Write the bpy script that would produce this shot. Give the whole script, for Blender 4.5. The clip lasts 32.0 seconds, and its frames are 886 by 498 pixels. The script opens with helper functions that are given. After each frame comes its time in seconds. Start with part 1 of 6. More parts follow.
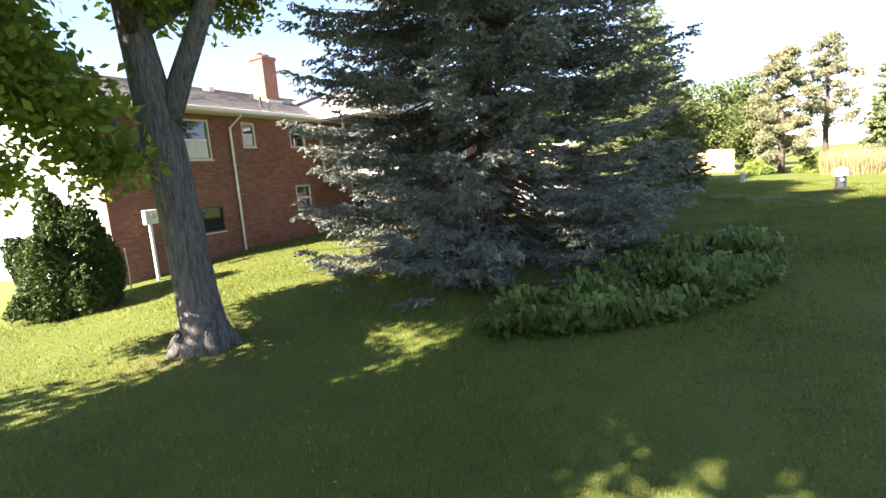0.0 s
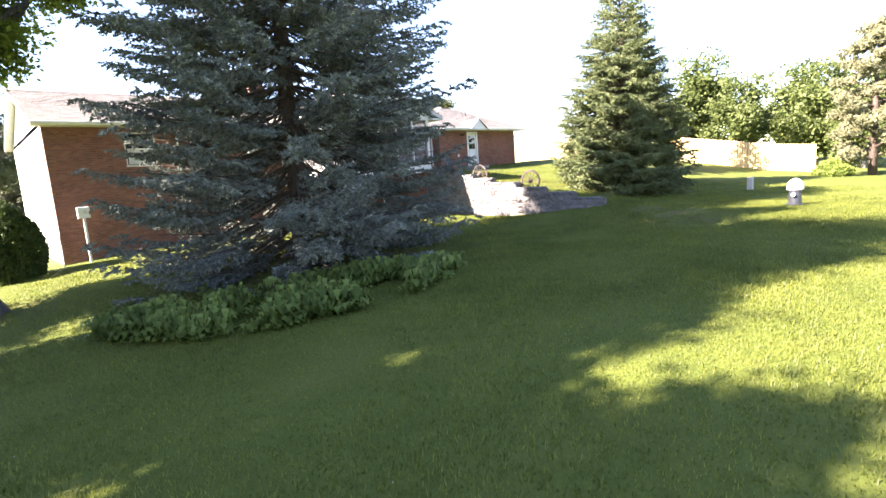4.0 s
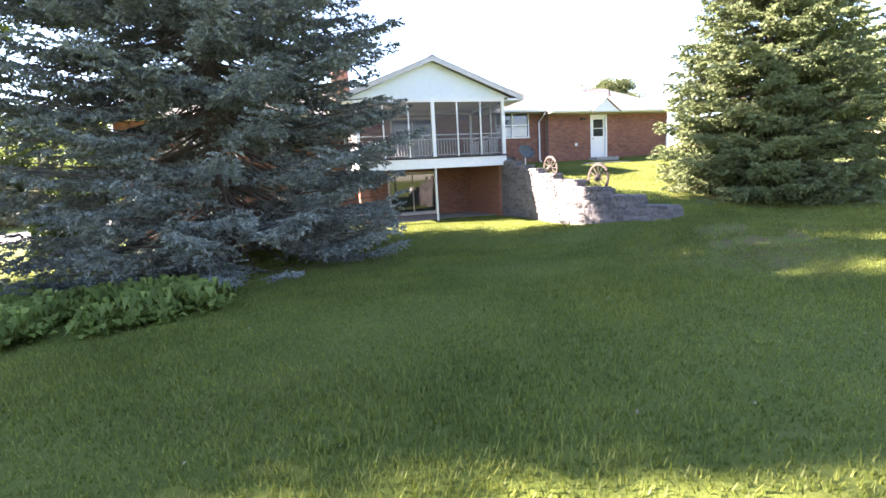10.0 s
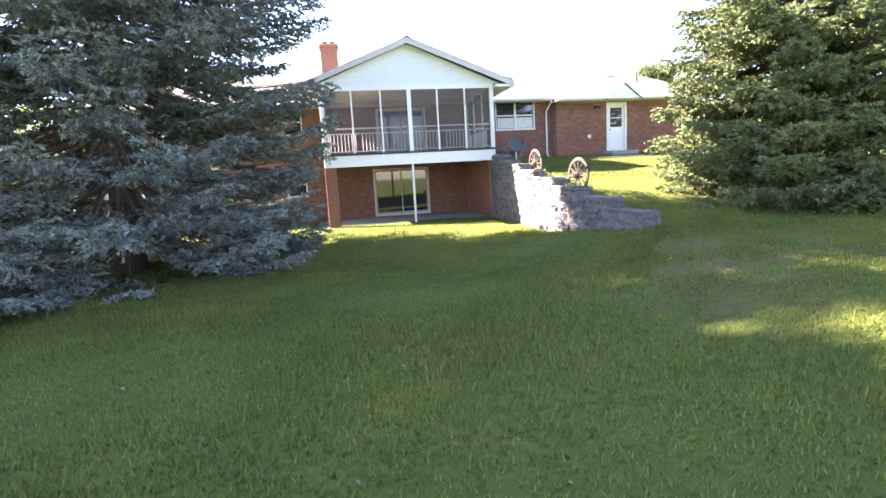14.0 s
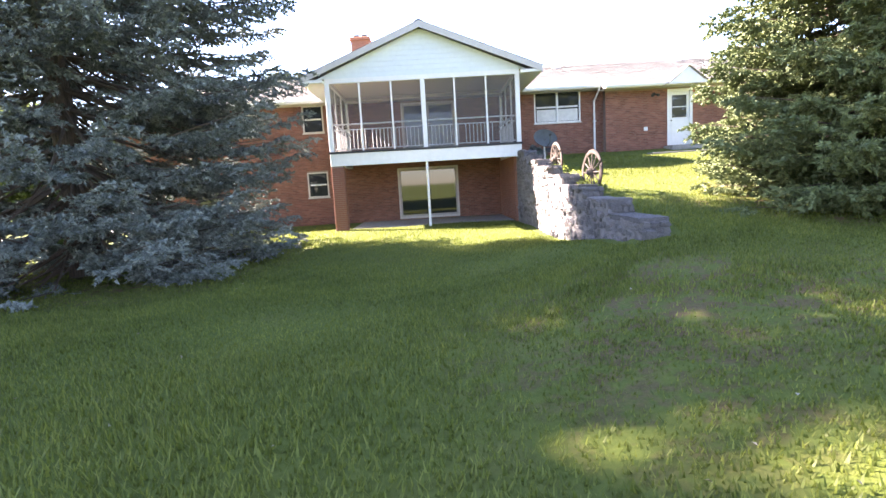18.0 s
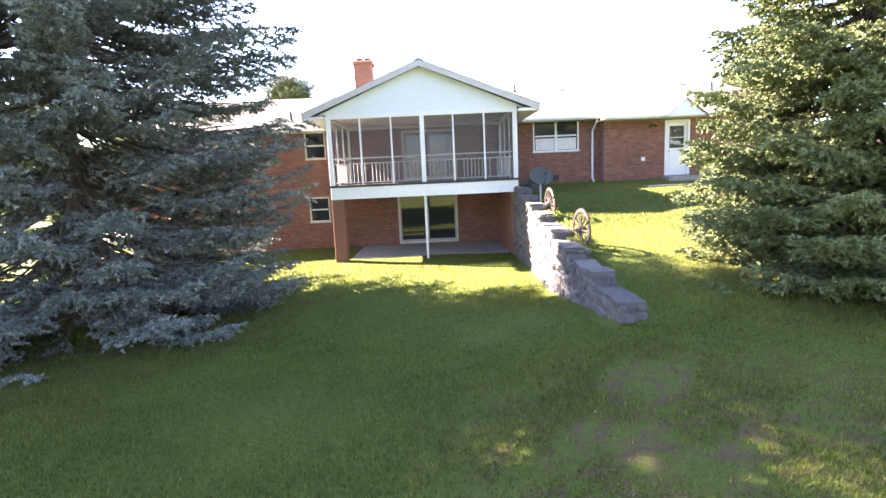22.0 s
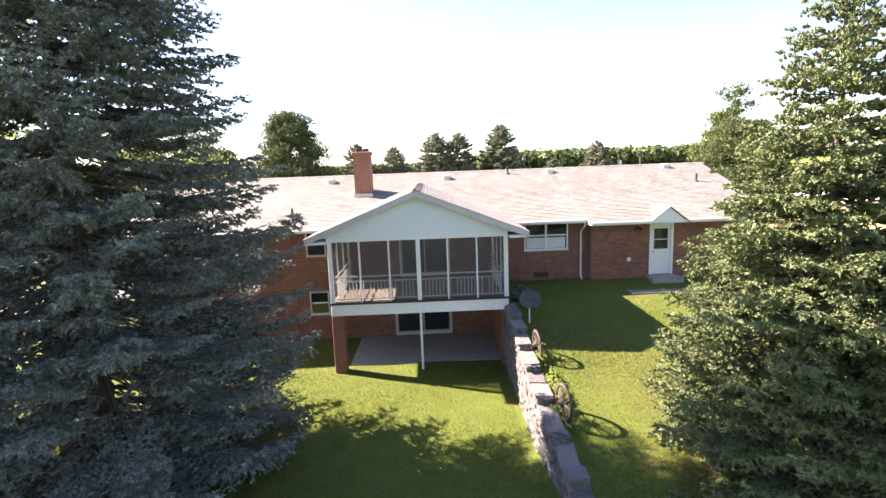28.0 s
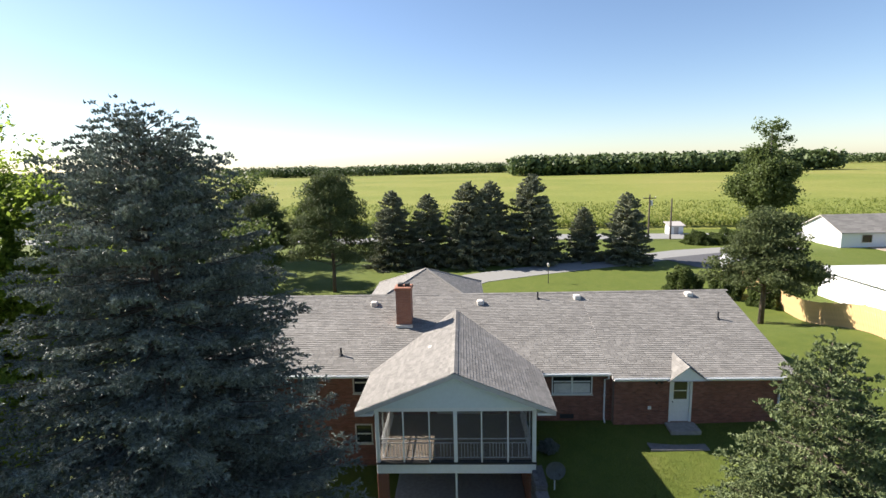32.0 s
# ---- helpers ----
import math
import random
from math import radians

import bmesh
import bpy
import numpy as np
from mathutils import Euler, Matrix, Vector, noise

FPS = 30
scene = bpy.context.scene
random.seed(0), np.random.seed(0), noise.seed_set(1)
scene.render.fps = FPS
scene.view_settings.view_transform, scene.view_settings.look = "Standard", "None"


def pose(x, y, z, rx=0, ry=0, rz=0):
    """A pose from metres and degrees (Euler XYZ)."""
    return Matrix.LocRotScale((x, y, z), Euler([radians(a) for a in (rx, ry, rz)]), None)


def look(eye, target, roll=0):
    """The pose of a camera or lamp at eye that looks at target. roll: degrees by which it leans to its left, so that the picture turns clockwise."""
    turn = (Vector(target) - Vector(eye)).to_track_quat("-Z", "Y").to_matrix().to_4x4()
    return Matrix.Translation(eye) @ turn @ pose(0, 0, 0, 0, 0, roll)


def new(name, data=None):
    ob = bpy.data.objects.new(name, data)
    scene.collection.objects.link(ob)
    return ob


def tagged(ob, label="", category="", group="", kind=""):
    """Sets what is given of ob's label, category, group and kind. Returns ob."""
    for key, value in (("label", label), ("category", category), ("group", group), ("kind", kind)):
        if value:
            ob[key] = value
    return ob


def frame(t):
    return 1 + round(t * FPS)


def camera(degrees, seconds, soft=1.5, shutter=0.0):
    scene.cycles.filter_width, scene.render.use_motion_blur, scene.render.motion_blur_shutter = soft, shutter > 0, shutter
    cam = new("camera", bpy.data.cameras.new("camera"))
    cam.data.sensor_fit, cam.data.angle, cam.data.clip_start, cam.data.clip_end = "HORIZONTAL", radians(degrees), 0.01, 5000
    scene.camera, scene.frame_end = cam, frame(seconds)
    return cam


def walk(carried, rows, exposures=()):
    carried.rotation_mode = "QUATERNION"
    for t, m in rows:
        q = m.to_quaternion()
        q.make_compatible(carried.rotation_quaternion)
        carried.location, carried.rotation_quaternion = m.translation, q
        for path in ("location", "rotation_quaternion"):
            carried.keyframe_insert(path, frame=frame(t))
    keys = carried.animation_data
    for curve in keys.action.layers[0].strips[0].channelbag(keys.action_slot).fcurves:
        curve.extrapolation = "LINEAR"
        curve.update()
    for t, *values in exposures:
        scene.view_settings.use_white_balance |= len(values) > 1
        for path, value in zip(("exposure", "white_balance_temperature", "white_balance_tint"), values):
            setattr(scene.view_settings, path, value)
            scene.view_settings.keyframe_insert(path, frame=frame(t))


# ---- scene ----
cam = camera(82.0, 32.0)
PATH = [
    (0, (-20.855, -11.514, 2.050), (-19.121, -10.558, 1.767), -4.7),
    (0.5, (-20.309, -12.293, 2.028), (-18.598, -11.297, 1.741), -4.3),
    (1, (-19.771, -13.010, 1.976), (-18.080, -11.984, 1.685), -4.1),
    (1.5, (-19.284, -13.742, 1.953), (-17.610, -12.687, 1.662), -3.8),
    (2, (-18.851, -14.470, 1.993), (-17.194, -13.389, 1.698), -3.5),
    (2.5, (-18.447, -15.178, 2.029), (-16.806, -14.074, 1.729), -3.3),
    (4.5, (-13.691, -21.396, 2.150), (-12.516, -19.803, 1.867), -4.6),
    (5, (-12.305, -21.869, 1.948), (-11.332, -20.141, 1.690), -5.0),
    (6, (-10.725, -21.857, 1.776), (-10.089, -19.976, 1.540), -4.5),
    (7, (-10.422, -22.181, 2.264), (-9.803, -20.297, 2.003), -5.9),
    (8, (-9.136, -21.739, 2.135), (-8.535, -19.852, 1.860), -4.7),
    (9, (-7.768, -21.126, 1.991), (-7.169, -19.238, 1.706), -3.9),
    (10, (-6.263, -20.419, 1.738), (-5.673, -18.528, 1.464), -3.2),
    (11, (-5.149, -19.798, 1.402), (-4.535, -17.913, 1.140), -1.5),
    (12, (-3.895, -19.267, 1.521), (-3.291, -17.381, 1.244), -2.8),
    (13, (-3.028, -18.894, 1.498), (-2.468, -16.995, 1.221), -2.8),
    (14, (-2.699, -18.997, 1.650), (-2.325, -17.052, 1.368), -3.2),
    (15, (-2.022, -18.629, 1.715), (-1.735, -16.670, 1.433), -3.5),
    (15.5, (-1.630, -18.508, 1.595), (-1.454, -16.534, 1.324), -3.7),
    (17.5, (0.023, -17.562, 1.496), (0.048, -15.580, 1.229), -3.4),
    (18, (0.029, -17.301, 1.415), (0.068, -15.317, 1.159), -3.3),
    (19, (0.267, -17.095, 1.693), (0.287, -15.112, 1.431), -3.0),
    (20, (0.361, -17.130, 1.884), (0.385, -15.149, 1.612), -2.8),
    (21, (0.402, -17.296, 2.351), (0.409, -15.315, 2.073), -2.6),
    (22, (0.366, -17.516, 2.852), (0.384, -15.537, 2.564), -2.6),
    (23, (0.350, -17.767, 3.386), (0.376, -15.789, 3.091), -2.6),
    (24, (0.310, -17.753, 3.983), (0.325, -15.776, 3.686), -2.5),
    (25, (0.302, -17.846, 4.588), (0.328, -15.869, 4.289), -2.3),
    (25.5, (0.016, -17.867, 4.831), (0.077, -15.889, 4.536), -1.9),
    (27.5, (0.539, -17.859, 6.677), (0.572, -15.882, 6.376), -2.0),
    (28, (0.594, -17.835, 7.327), (0.627, -15.861, 7.010), -2.1),
    (29, (0.775, -17.987, 8.168), (0.803, -16.010, 7.871), -2.0),
    (29.5, (0.840, -18.380, 8.726), (0.861, -16.401, 8.435), -2.3),
    (30, (0.869, -18.635, 9.702), (0.862, -16.655, 9.417), -2.5),
    (30.5, (0.827, -18.545, 10.848), (0.738, -16.570, 10.544), -2.6),
    (31, (0.697, -18.753, 12.250), (0.606, -16.782, 11.925), -2.5),
    (31.5, (0.629, -18.938, 13.516), (0.540, -16.967, 13.189), -2.2),
    (32, (0.420, -18.799, 14.484), (0.343, -16.828, 14.155), -1.4),
]
EXPOSURES = [(0, 2.92, 6950, 22), (2, 3.3, 6900, 23), (4.5, 3.25, 6950, 26), (7, 3.3, 6950, 26), (10, 3.72, 6950, 27), (13, 3.9, 6950, 28), (21, 3.9, 7100, 29), (25, 3.38, 7350, 30), (28, 2.76, 7200, 26), (29, 2.4, 6950, 20), (30, 2.04, 6800, 16), (31, 1.76, 6600, 14), (32, 1.4, 6500, 13)]

walk(cam, [(t, look(e, k, r)) for t, e, k, r in PATH], EXPOSURES)

# ---- light ----
SUN = Vector((-0.770, 0.30, 0.574)).normalized()
world = bpy.data.worlds.new("sky")
scene.world = world
world.use_nodes = True
wn = world.node_tree
sky = wn.nodes.new("ShaderNodeTexSky")
sky.sky_type = "NISHITA"
sky.sun_disc = False
sky.sun_elevation = math.asin(SUN.z)
sky.sun_rotation = math.atan2(SUN.x, SUN.y)
sky.air_density, sky.dust_density, sky.ozone_density = 0.9, 0.3, 2.6
bg = wn.nodes["Background"]
bg.inputs["Strength"].default_value = 0.066
wn.links.new(sky.outputs[0], bg.inputs["Color"])
sun = new("sun", bpy.data.lights.new("sun", "SUN"))
sun.data.energy, sun.data.angle, sun.data.color = 5.0, radians(0.6), (1.0, 0.93, 0.82)
sun.matrix_world = look(SUN * 60, (0, 0, 0))

# ---- materials ----


def nodes_of(name):
    m = bpy.data.materials.new(name)
    m.use_nodes = True
    nt = m.node_tree
    return m, nt, nt.nodes["Principled BSDF"]


def nd(nt, kind, **kw):
    n = nt.nodes.new(kind)
    for k, v in kw.items():
        n.inputs[k.replace("_", " ")].default_value = v
    return n


def ramp(nt, fac, stops):
    r = nt.nodes.new("ShaderNodeValToRGB")
    el = r.color_ramp.elements
    while len(el) < len(stops):
        el.new(0.5)
    for e, (p, c) in zip(el, stops):
        e.position, e.color = p, (*c, 1)
    nt.links.new(fac, r.inputs[0])
    return r.outputs[0]


def coords(nt, scale=(1, 1, 1), kind="Object"):
    tc = nt.nodes.new("ShaderNodeTexCoord")
    mp = nt.nodes.new("ShaderNodeMapping")
    mp.inputs["Scale"].default_value = scale
    nt.links.new(tc.outputs[kind], mp.inputs[0])
    return mp.outputs[0]


def noise_tex(nt, vec, scale, detail=4.0, rough=0.6):
    n = nd(nt, "ShaderNodeTexNoise", Scale=scale, Detail=detail, Roughness=rough)
    nt.links.new(vec, n.inputs["Vector"])
    return n.outputs["Fac"]


def mix_col(nt, fac, a, b, mode="MIX"):
    m = nt.nodes.new("ShaderNodeMix")
    m.data_type, m.blend_type = "RGBA", mode
    if isinstance(fac, float):
        m.inputs[0].default_value = fac
    else:
        nt.links.new(fac, m.inputs[0])
    for sock, v in ((m.inputs[6], a), (m.inputs[7], b)):
        if isinstance(v, tuple):
            sock.default_value = (*v, 1)
        else:
            nt.links.new(v, sock)
    return m.outputs[2]


def bump(nt, p, height, strength=0.4, dist=0.01):
    b = nd(nt, "ShaderNodeBump", Strength=strength, Distance=dist)
    nt.links.new(height, b.inputs["Height"])
    nt.links.new(b.outputs[0], p.inputs["Normal"])


def plain(name, col, rough=0.6, metal=0.0, var=0.15, scale=6.0, bumps=0.15):
    """A painted or plain surface with stains at two scales."""
    m, nt, p = nodes_of(name)
    v = coords(nt)
    n1, n2 = noise_tex(nt, v, scale), noise_tex(nt, v, scale * 9)
    dark = tuple(c * (1 - var) for c in col)
    lite = tuple(min(1, c * (1 + var)) for c in col)
    c = mix_col(nt, 0.3, ramp(nt, n1, [(0.3, dark), (0.7, lite)]), ramp(nt, n2, [(0.3, dark), (0.7, lite)]))
    nt.links.new(c, p.inputs["Base Color"])
    p.inputs["Roughness"].default_value, p.inputs["Metallic"].default_value = rough, metal
    if bumps:
        bump(nt, p, n2, bumps, 0.004)
    return m


def brick_mat(name, c1, c2, mortar, world_axes="XZ"):
    m, nt, p = nodes_of(name)
    tc = nt.nodes.new("ShaderNodeTexCoord")
    sep, com = nt.nodes.new("ShaderNodeSeparateXYZ"), nt.nodes.new("ShaderNodeCombineXYZ")
    nt.links.new(tc.outputs["Object"], sep.inputs[0])
    add = nt.nodes.new("ShaderNodeMath")
    nt.links.new(sep.outputs[0], add.inputs[0])
    nt.links.new(sep.outputs[1], add.inputs[1])
    nt.links.new(add.outputs[0], com.inputs[0])
    nt.links.new(sep.outputs[2], com.inputs[1])
    b = nt.nodes.new("ShaderNodeTexBrick")
    b.inputs["Scale"].default_value = 1.0
    b.inputs["Brick Width"].default_value, b.inputs["Row Height"].default_value = 0.203, 0.0677
    b.inputs["Mortar Size"].default_value, b.inputs["Mortar Smooth"].default_value = 0.005, 0.2
    b.inputs["Color1"].default_value, b.inputs["Color2"].default_value = (*c1, 1), (*c2, 1)
    b.inputs["Mortar"].default_value = (*mortar, 1)
    b.inputs["Bias"].default_value = -0.1
    nt.links.new(com.outputs[0], b.inputs["Vector"])
    n = noise_tex(nt, tc.outputs["Object"], 0.9)
    col = mix_col(nt, 0.35, b.outputs["Color"], ramp(nt, n, [(0.3, tuple(c * 0.6 for c in c1)), (0.7, tuple(c * 1.3 for c in c2))]))
    fine = noise_tex(nt, tc.outputs["Object"], 60)
    col = mix_col(nt, 0.2, col, ramp(nt, fine, [(0.2, (0.05, 0.02, 0.01)), (0.8, (0.5, 0.22, 0.14))]))
    nt.links.new(col, p.inputs["Base Color"])
    p.inputs["Roughness"].default_value = 0.9
    h = nt.nodes.new("ShaderNodeMath")
    h.operation = "MULTIPLY_ADD"
    nt.links.new(b.outputs["Fac"], h.inputs[0])
    h.inputs[1].default_value = -1.0
    nt.links.new(fine, h.inputs[2])
    bump(nt, p, h.outputs[0], 0.5, 0.008)
    return m


def shingle_mat():
    m, nt, p = nodes_of("roof_shingles")
    v = coords(nt)
    geo = nt.nodes.new("ShaderNodeNewGeometry")
    base = ramp(nt, geo.outputs["Random Per Island"], [(0.0, (0.075, 0.07, 0.062)), (0.5, (0.155, 0.147, 0.132)), (1.0, (0.27, 0.256, 0.232))])
    stain = ramp(nt, noise_tex(nt, v, 0.5), [(0.35, (0.10, 0.094, 0.084)), (0.65, (0.21, 0.2, 0.184))])
    grit = ramp(nt, noise_tex(nt, v, 90, 2), [(0.2, (0.13, 0.12, 0.11)), (0.8, (0.42, 0.40, 0.37))])
    c = mix_col(nt, 0.35, mix_col(nt, 0.4, base, stain), grit)
    nt.links.new(c, p.inputs["Base Color"])
    p.inputs["Roughness"].default_value = 0.85
    bump(nt, p, noise_tex(nt, v, 120, 2), 0.4, 0.004)
    return m


def lawn_mat():
    m, nt, p = nodes_of("lawn")
    v = coords(nt)
    big = noise_tex(nt, v, 0.22, 5)
    mid = noise_tex(nt, v, 1.3, 5)
    fine = noise_tex(nt, v, 26, 6, 0.75)
    worn = noise_tex(nt, v, 5.5, 5, 0.65)
    a = ramp(nt, big, [(0.3, (0.073, 0.103, 0.016)), (0.55, (0.103, 0.129, 0.022)), (0.75, (0.140, 0.141, 0.034))])
    b = ramp(nt, mid, [(0.3, (0.05, 0.08, 0.014)), (0.55, (0.106, 0.134, 0.023)), (0.75, (0.18, 0.155, 0.056))])
    c = ramp(nt, fine, [(0.25, (0.030, 0.042, 0.009)), (0.5, (0.088, 0.119, 0.021)), (0.8, (0.176, 0.191, 0.047))])
    col = mix_col(nt, 0.45, mix_col(nt, 0.5, a, b), c)
    # bare, dry ground round the big trees' feet and past the garden wall
    tc = nt.nodes.new("ShaderNodeTexCoord")
    for (x, y, r0, r1, amount) in BARE:
        d = nt.nodes.new("ShaderNodeVectorMath")
        d.operation = "DISTANCE"
        fl = nt.nodes.new("ShaderNodeVectorMath")
        fl.operation = "MULTIPLY"
        fl.inputs[1].default_value = (1, 1, 0)
        nt.links.new(tc.outputs["Object"], fl.inputs[0])
        nt.links.new(fl.outputs[0], d.inputs[0])
        d.inputs[1].default_value = (x, y, 0)
        wob = nt.nodes.new("ShaderNodeMath")
        wob.operation = "MULTIPLY_ADD"
        nt.links.new(mid, wob.inputs[0])
        wob.inputs[1].default_value = r1 * 1.2
        nt.links.new(d.outputs["Value"], wob.inputs[2])
        mr = nt.nodes.new("ShaderNodeMapRange")
        mr.inputs["From Min"].default_value, mr.inputs["From Max"].default_value = r0 + r1 * 0.6, r1 + r1 * 0.6
        mr.inputs["To Min"].default_value, mr.inputs["To Max"].default_value = amount, 0.0
        nt.links.new(wob.outputs[0], mr.inputs["Value"])
        spot = nt.nodes.new("ShaderNodeMapRange")
        spot.inputs["From Min"].default_value, spot.inputs["From Max"].default_value = 0.45, 0.58
        nt.links.new(worn, spot.inputs["Value"])
        msk = nt.nodes.new("ShaderNodeMath")
        msk.operation = "MULTIPLY"
        nt.links.new(mr.outputs[0], msk.inputs[0])
        nt.links.new(spot.outputs[0], msk.inputs[1])
        earth = ramp(nt, fine, [(0.2, (0.05, 0.032, 0.018)), (0.8, (0.19, 0.118, 0.066))])
        col = mix_col(nt, msk.outputs[0], col, earth)
    nt.links.new(col, p.inputs["Base Color"])
    p.inputs["Roughness"].default_value = 0.9
    p.inputs["Specular IOR Level"].default_value = 0.2
    bump(nt, p, fine, 0.8, 0.03)
    return m


def leaf_mat(name, dark, mid, lite, trans=0.35, rough=0.55):
    """Foliage, each piece of its own green; some light comes through."""
    m, nt, p = nodes_of(name)
    geo = nt.nodes.new("ShaderNodeNewGeometry")
    c = ramp(nt, geo.outputs["Random Per Island"], [(0.0, dark), (0.5, mid), (1.0, lite)])
    n = noise_tex(nt, coords(nt), 0.7)
    c = mix_col(nt, 0.4, c, ramp(nt, n, [(0.3, dark), (0.7, lite)]))
    nt.links.new(c, p.inputs["Base Color"])
    p.inputs["Roughness"].default_value = rough
    p.inputs["Specular IOR Level"].default_value = 0.3
    t = nt.nodes.new("ShaderNodeBsdfTranslucent")
    nt.links.new(c, t.inputs["Color"])
    mx = nt.nodes.new("ShaderNodeMixShader")
    mx.inputs[0].default_value = trans
    nt.links.new(p.outputs[0], mx.inputs[1])
    nt.links.new(t.outputs[0], mx.inputs[2])
    nt.links.new(mx.outputs[0], nt.nodes["Material Output"].inputs["Surface"])
    return m


def bark_mat(name, a, b):
    m, nt, p = nodes_of(name)
    v = coords(nt, (1, 1, 0.25))
    n = noise_tex(nt, v, 14, 8, 0.7)
    plates = noise_tex(nt, coords(nt, (1, 1, 0.12)), 32, 4, 0.6)
    col = mix_col(nt, 0.45, ramp(nt, n, [(0.36, a), (0.62, b)]), ramp(nt, plates, [(0.42, a), (0.56, b)]))
    nt.links.new(col, p.inputs["Base Color"])
    p.inputs["Roughness"].default_value = 0.95
    h = nt.nodes.new("ShaderNodeMath")
    nt.links.new(n, h.inputs[0])
    nt.links.new(plates, h.inputs[1])
    bump(nt, p, h.outputs[0], 1.0, 0.05)
    return m


def piece_mat():
    """Fired brick: each piece of its own red, with darker burnt ones."""
    m, nt, p = nodes_of("brick_faces")
    geo = nt.nodes.new("ShaderNodeNewGeometry")
    v = coords(nt)
    base = ramp(nt, geo.outputs["Random Per Island"], [(0.0, (0.09, 0.036, 0.028)), (0.25, (0.165, 0.062, 0.043)), (0.7, (0.218, 0.086, 0.058)), (1.0, (0.30, 0.136, 0.096))])
    c = mix_col(nt, 0.3, base, ramp(nt, noise_tex(nt, v, 45, 3), [(0.25, (0.10, 0.04, 0.025)), (0.75, (0.40, 0.18, 0.12))]))
    c = mix_col(nt, 0.18, c, ramp(nt, noise_tex(nt, v, 0.8), [(0.35, (0.13, 0.06, 0.04)), (0.65, (0.36, 0.17, 0.12))]))
    nt.links.new(c, p.inputs["Base Color"])
    p.inputs["Roughness"].default_value = 0.9
    bump(nt, p, noise_tex(nt, v, 90, 2), 0.3, 0.003)
    return m


def stone_mat():
    m, nt, p = nodes_of("limestone")
    v = coords(nt)
    oi = nt.nodes.new("ShaderNodeObjectInfo")
    base = ramp(nt, oi.outputs["Random"], [(0.0, (0.06, 0.054, 0.053)), (0.5, (0.12, 0.110, 0.108)), (1.0, (0.21, 0.195, 0.19))])
    n = noise_tex(nt, v, 9, 8, 0.7)
    c = mix_col(nt, 0.5, base, ramp(nt, n, [(0.3, (0.07, 0.064, 0.062)), (0.7, (0.28, 0.262, 0.255))]))
    nt.links.new(c, p.inputs["Base Color"])
    p.inputs["Roughness"].default_value = 0.92
    bump(nt, p, n, 0.9, 0.05)
    return m


def glass_mat(name, tint=(0.02, 0.025, 0.03), rough=0.03):
    """A window pane before a dim room: dark and mirror-like."""
    m, nt, p = nodes_of(name)
    p.inputs["Base Color"].default_value = (*tint, 1)
    p.inputs["Roughness"].default_value = rough
    p.inputs["Specular IOR Level"].default_value = 0.8
    return m


def screen_mat():
    m, nt, p = nodes_of("insect_screen")
    p.inputs["Base Color"].default_value = (0.12, 0.12, 0.125, 1)
    p.inputs["Roughness"].default_value = 0.6
    t = nt.nodes.new("ShaderNodeBsdfTransparent")
    mx = nt.nodes.new("ShaderNodeMixShader")
    mx.inputs[0].default_value = 0.76
    nt.links.new(p.outputs[0], mx.inputs[1])
    nt.links.new(t.outputs[0], mx.inputs[2])
    nt.links.new(mx.outputs[0], nt.nodes["Material Output"].inputs["Surface"])
    return m


def field_mat():
    m, nt, p = nodes_of("crop_field")
    v = coords(nt)
    rows = nd(nt, "ShaderNodeTexWave", Scale=0.35, Distortion=1.5, Detail=3.0)
    vr = coords(nt, (1, 0.35, 1))
    nt.links.new(vr, rows.inputs["Vector"])
    n = noise_tex(nt, v, 0.012, 5)
    f = noise_tex(nt, v, 0.8, 6)
    a = ramp(nt, n, [(0.35, (0.125, 0.165, 0.035)), (0.5, (0.185, 0.20, 0.05)), (0.68, (0.26, 0.235, 0.08))])
    c = mix_col(nt, 0.3, a, ramp(nt, f, [(0.3, (0.08, 0.11, 0.02)), (0.7, (0.3, 0.3, 0.08))]))
    c = mix_col(nt, 0.18, c, ramp(nt, rows.outputs["Fac"], [(0.3, (0.08, 0.11, 0.02)), (0.7, (0.3, 0.3, 0.08))]))
    nt.links.new(c, p.inputs["Base Color"])
    p.inputs["Roughness"].default_value = 0.95
    p.inputs["Specular IOR Level"].default_value = 0.1
    bump(nt, p, f, 0.6, 0.4)
    return m


# dry patches of the lawn: x, y, inner and outer radius, amount
BARE = [(8.4, -8.0, 2.2, 3.9, 0.9), (-7.7, -5.9, 3.2, 5.2, 0.85), (-15.2, -3.4, 0.5, 1.9, 0.8), (3.2, -12.6, 0.3, 3.0, 0.75),
        (2.1, -12.4, 0.4, 2.6, 0.7), (5.4, -13.2, 0.2, 2.0, 0.55), (1.2, -14.2, 0.2, 1.6, 0.55), (-6.5, -15.8, 0.2, 1.8, 0.3), (6.4, -3.6, 0.4, 2.6, 0.35), (5.2, -1.2, 0.2, 1.8, 0.2)]

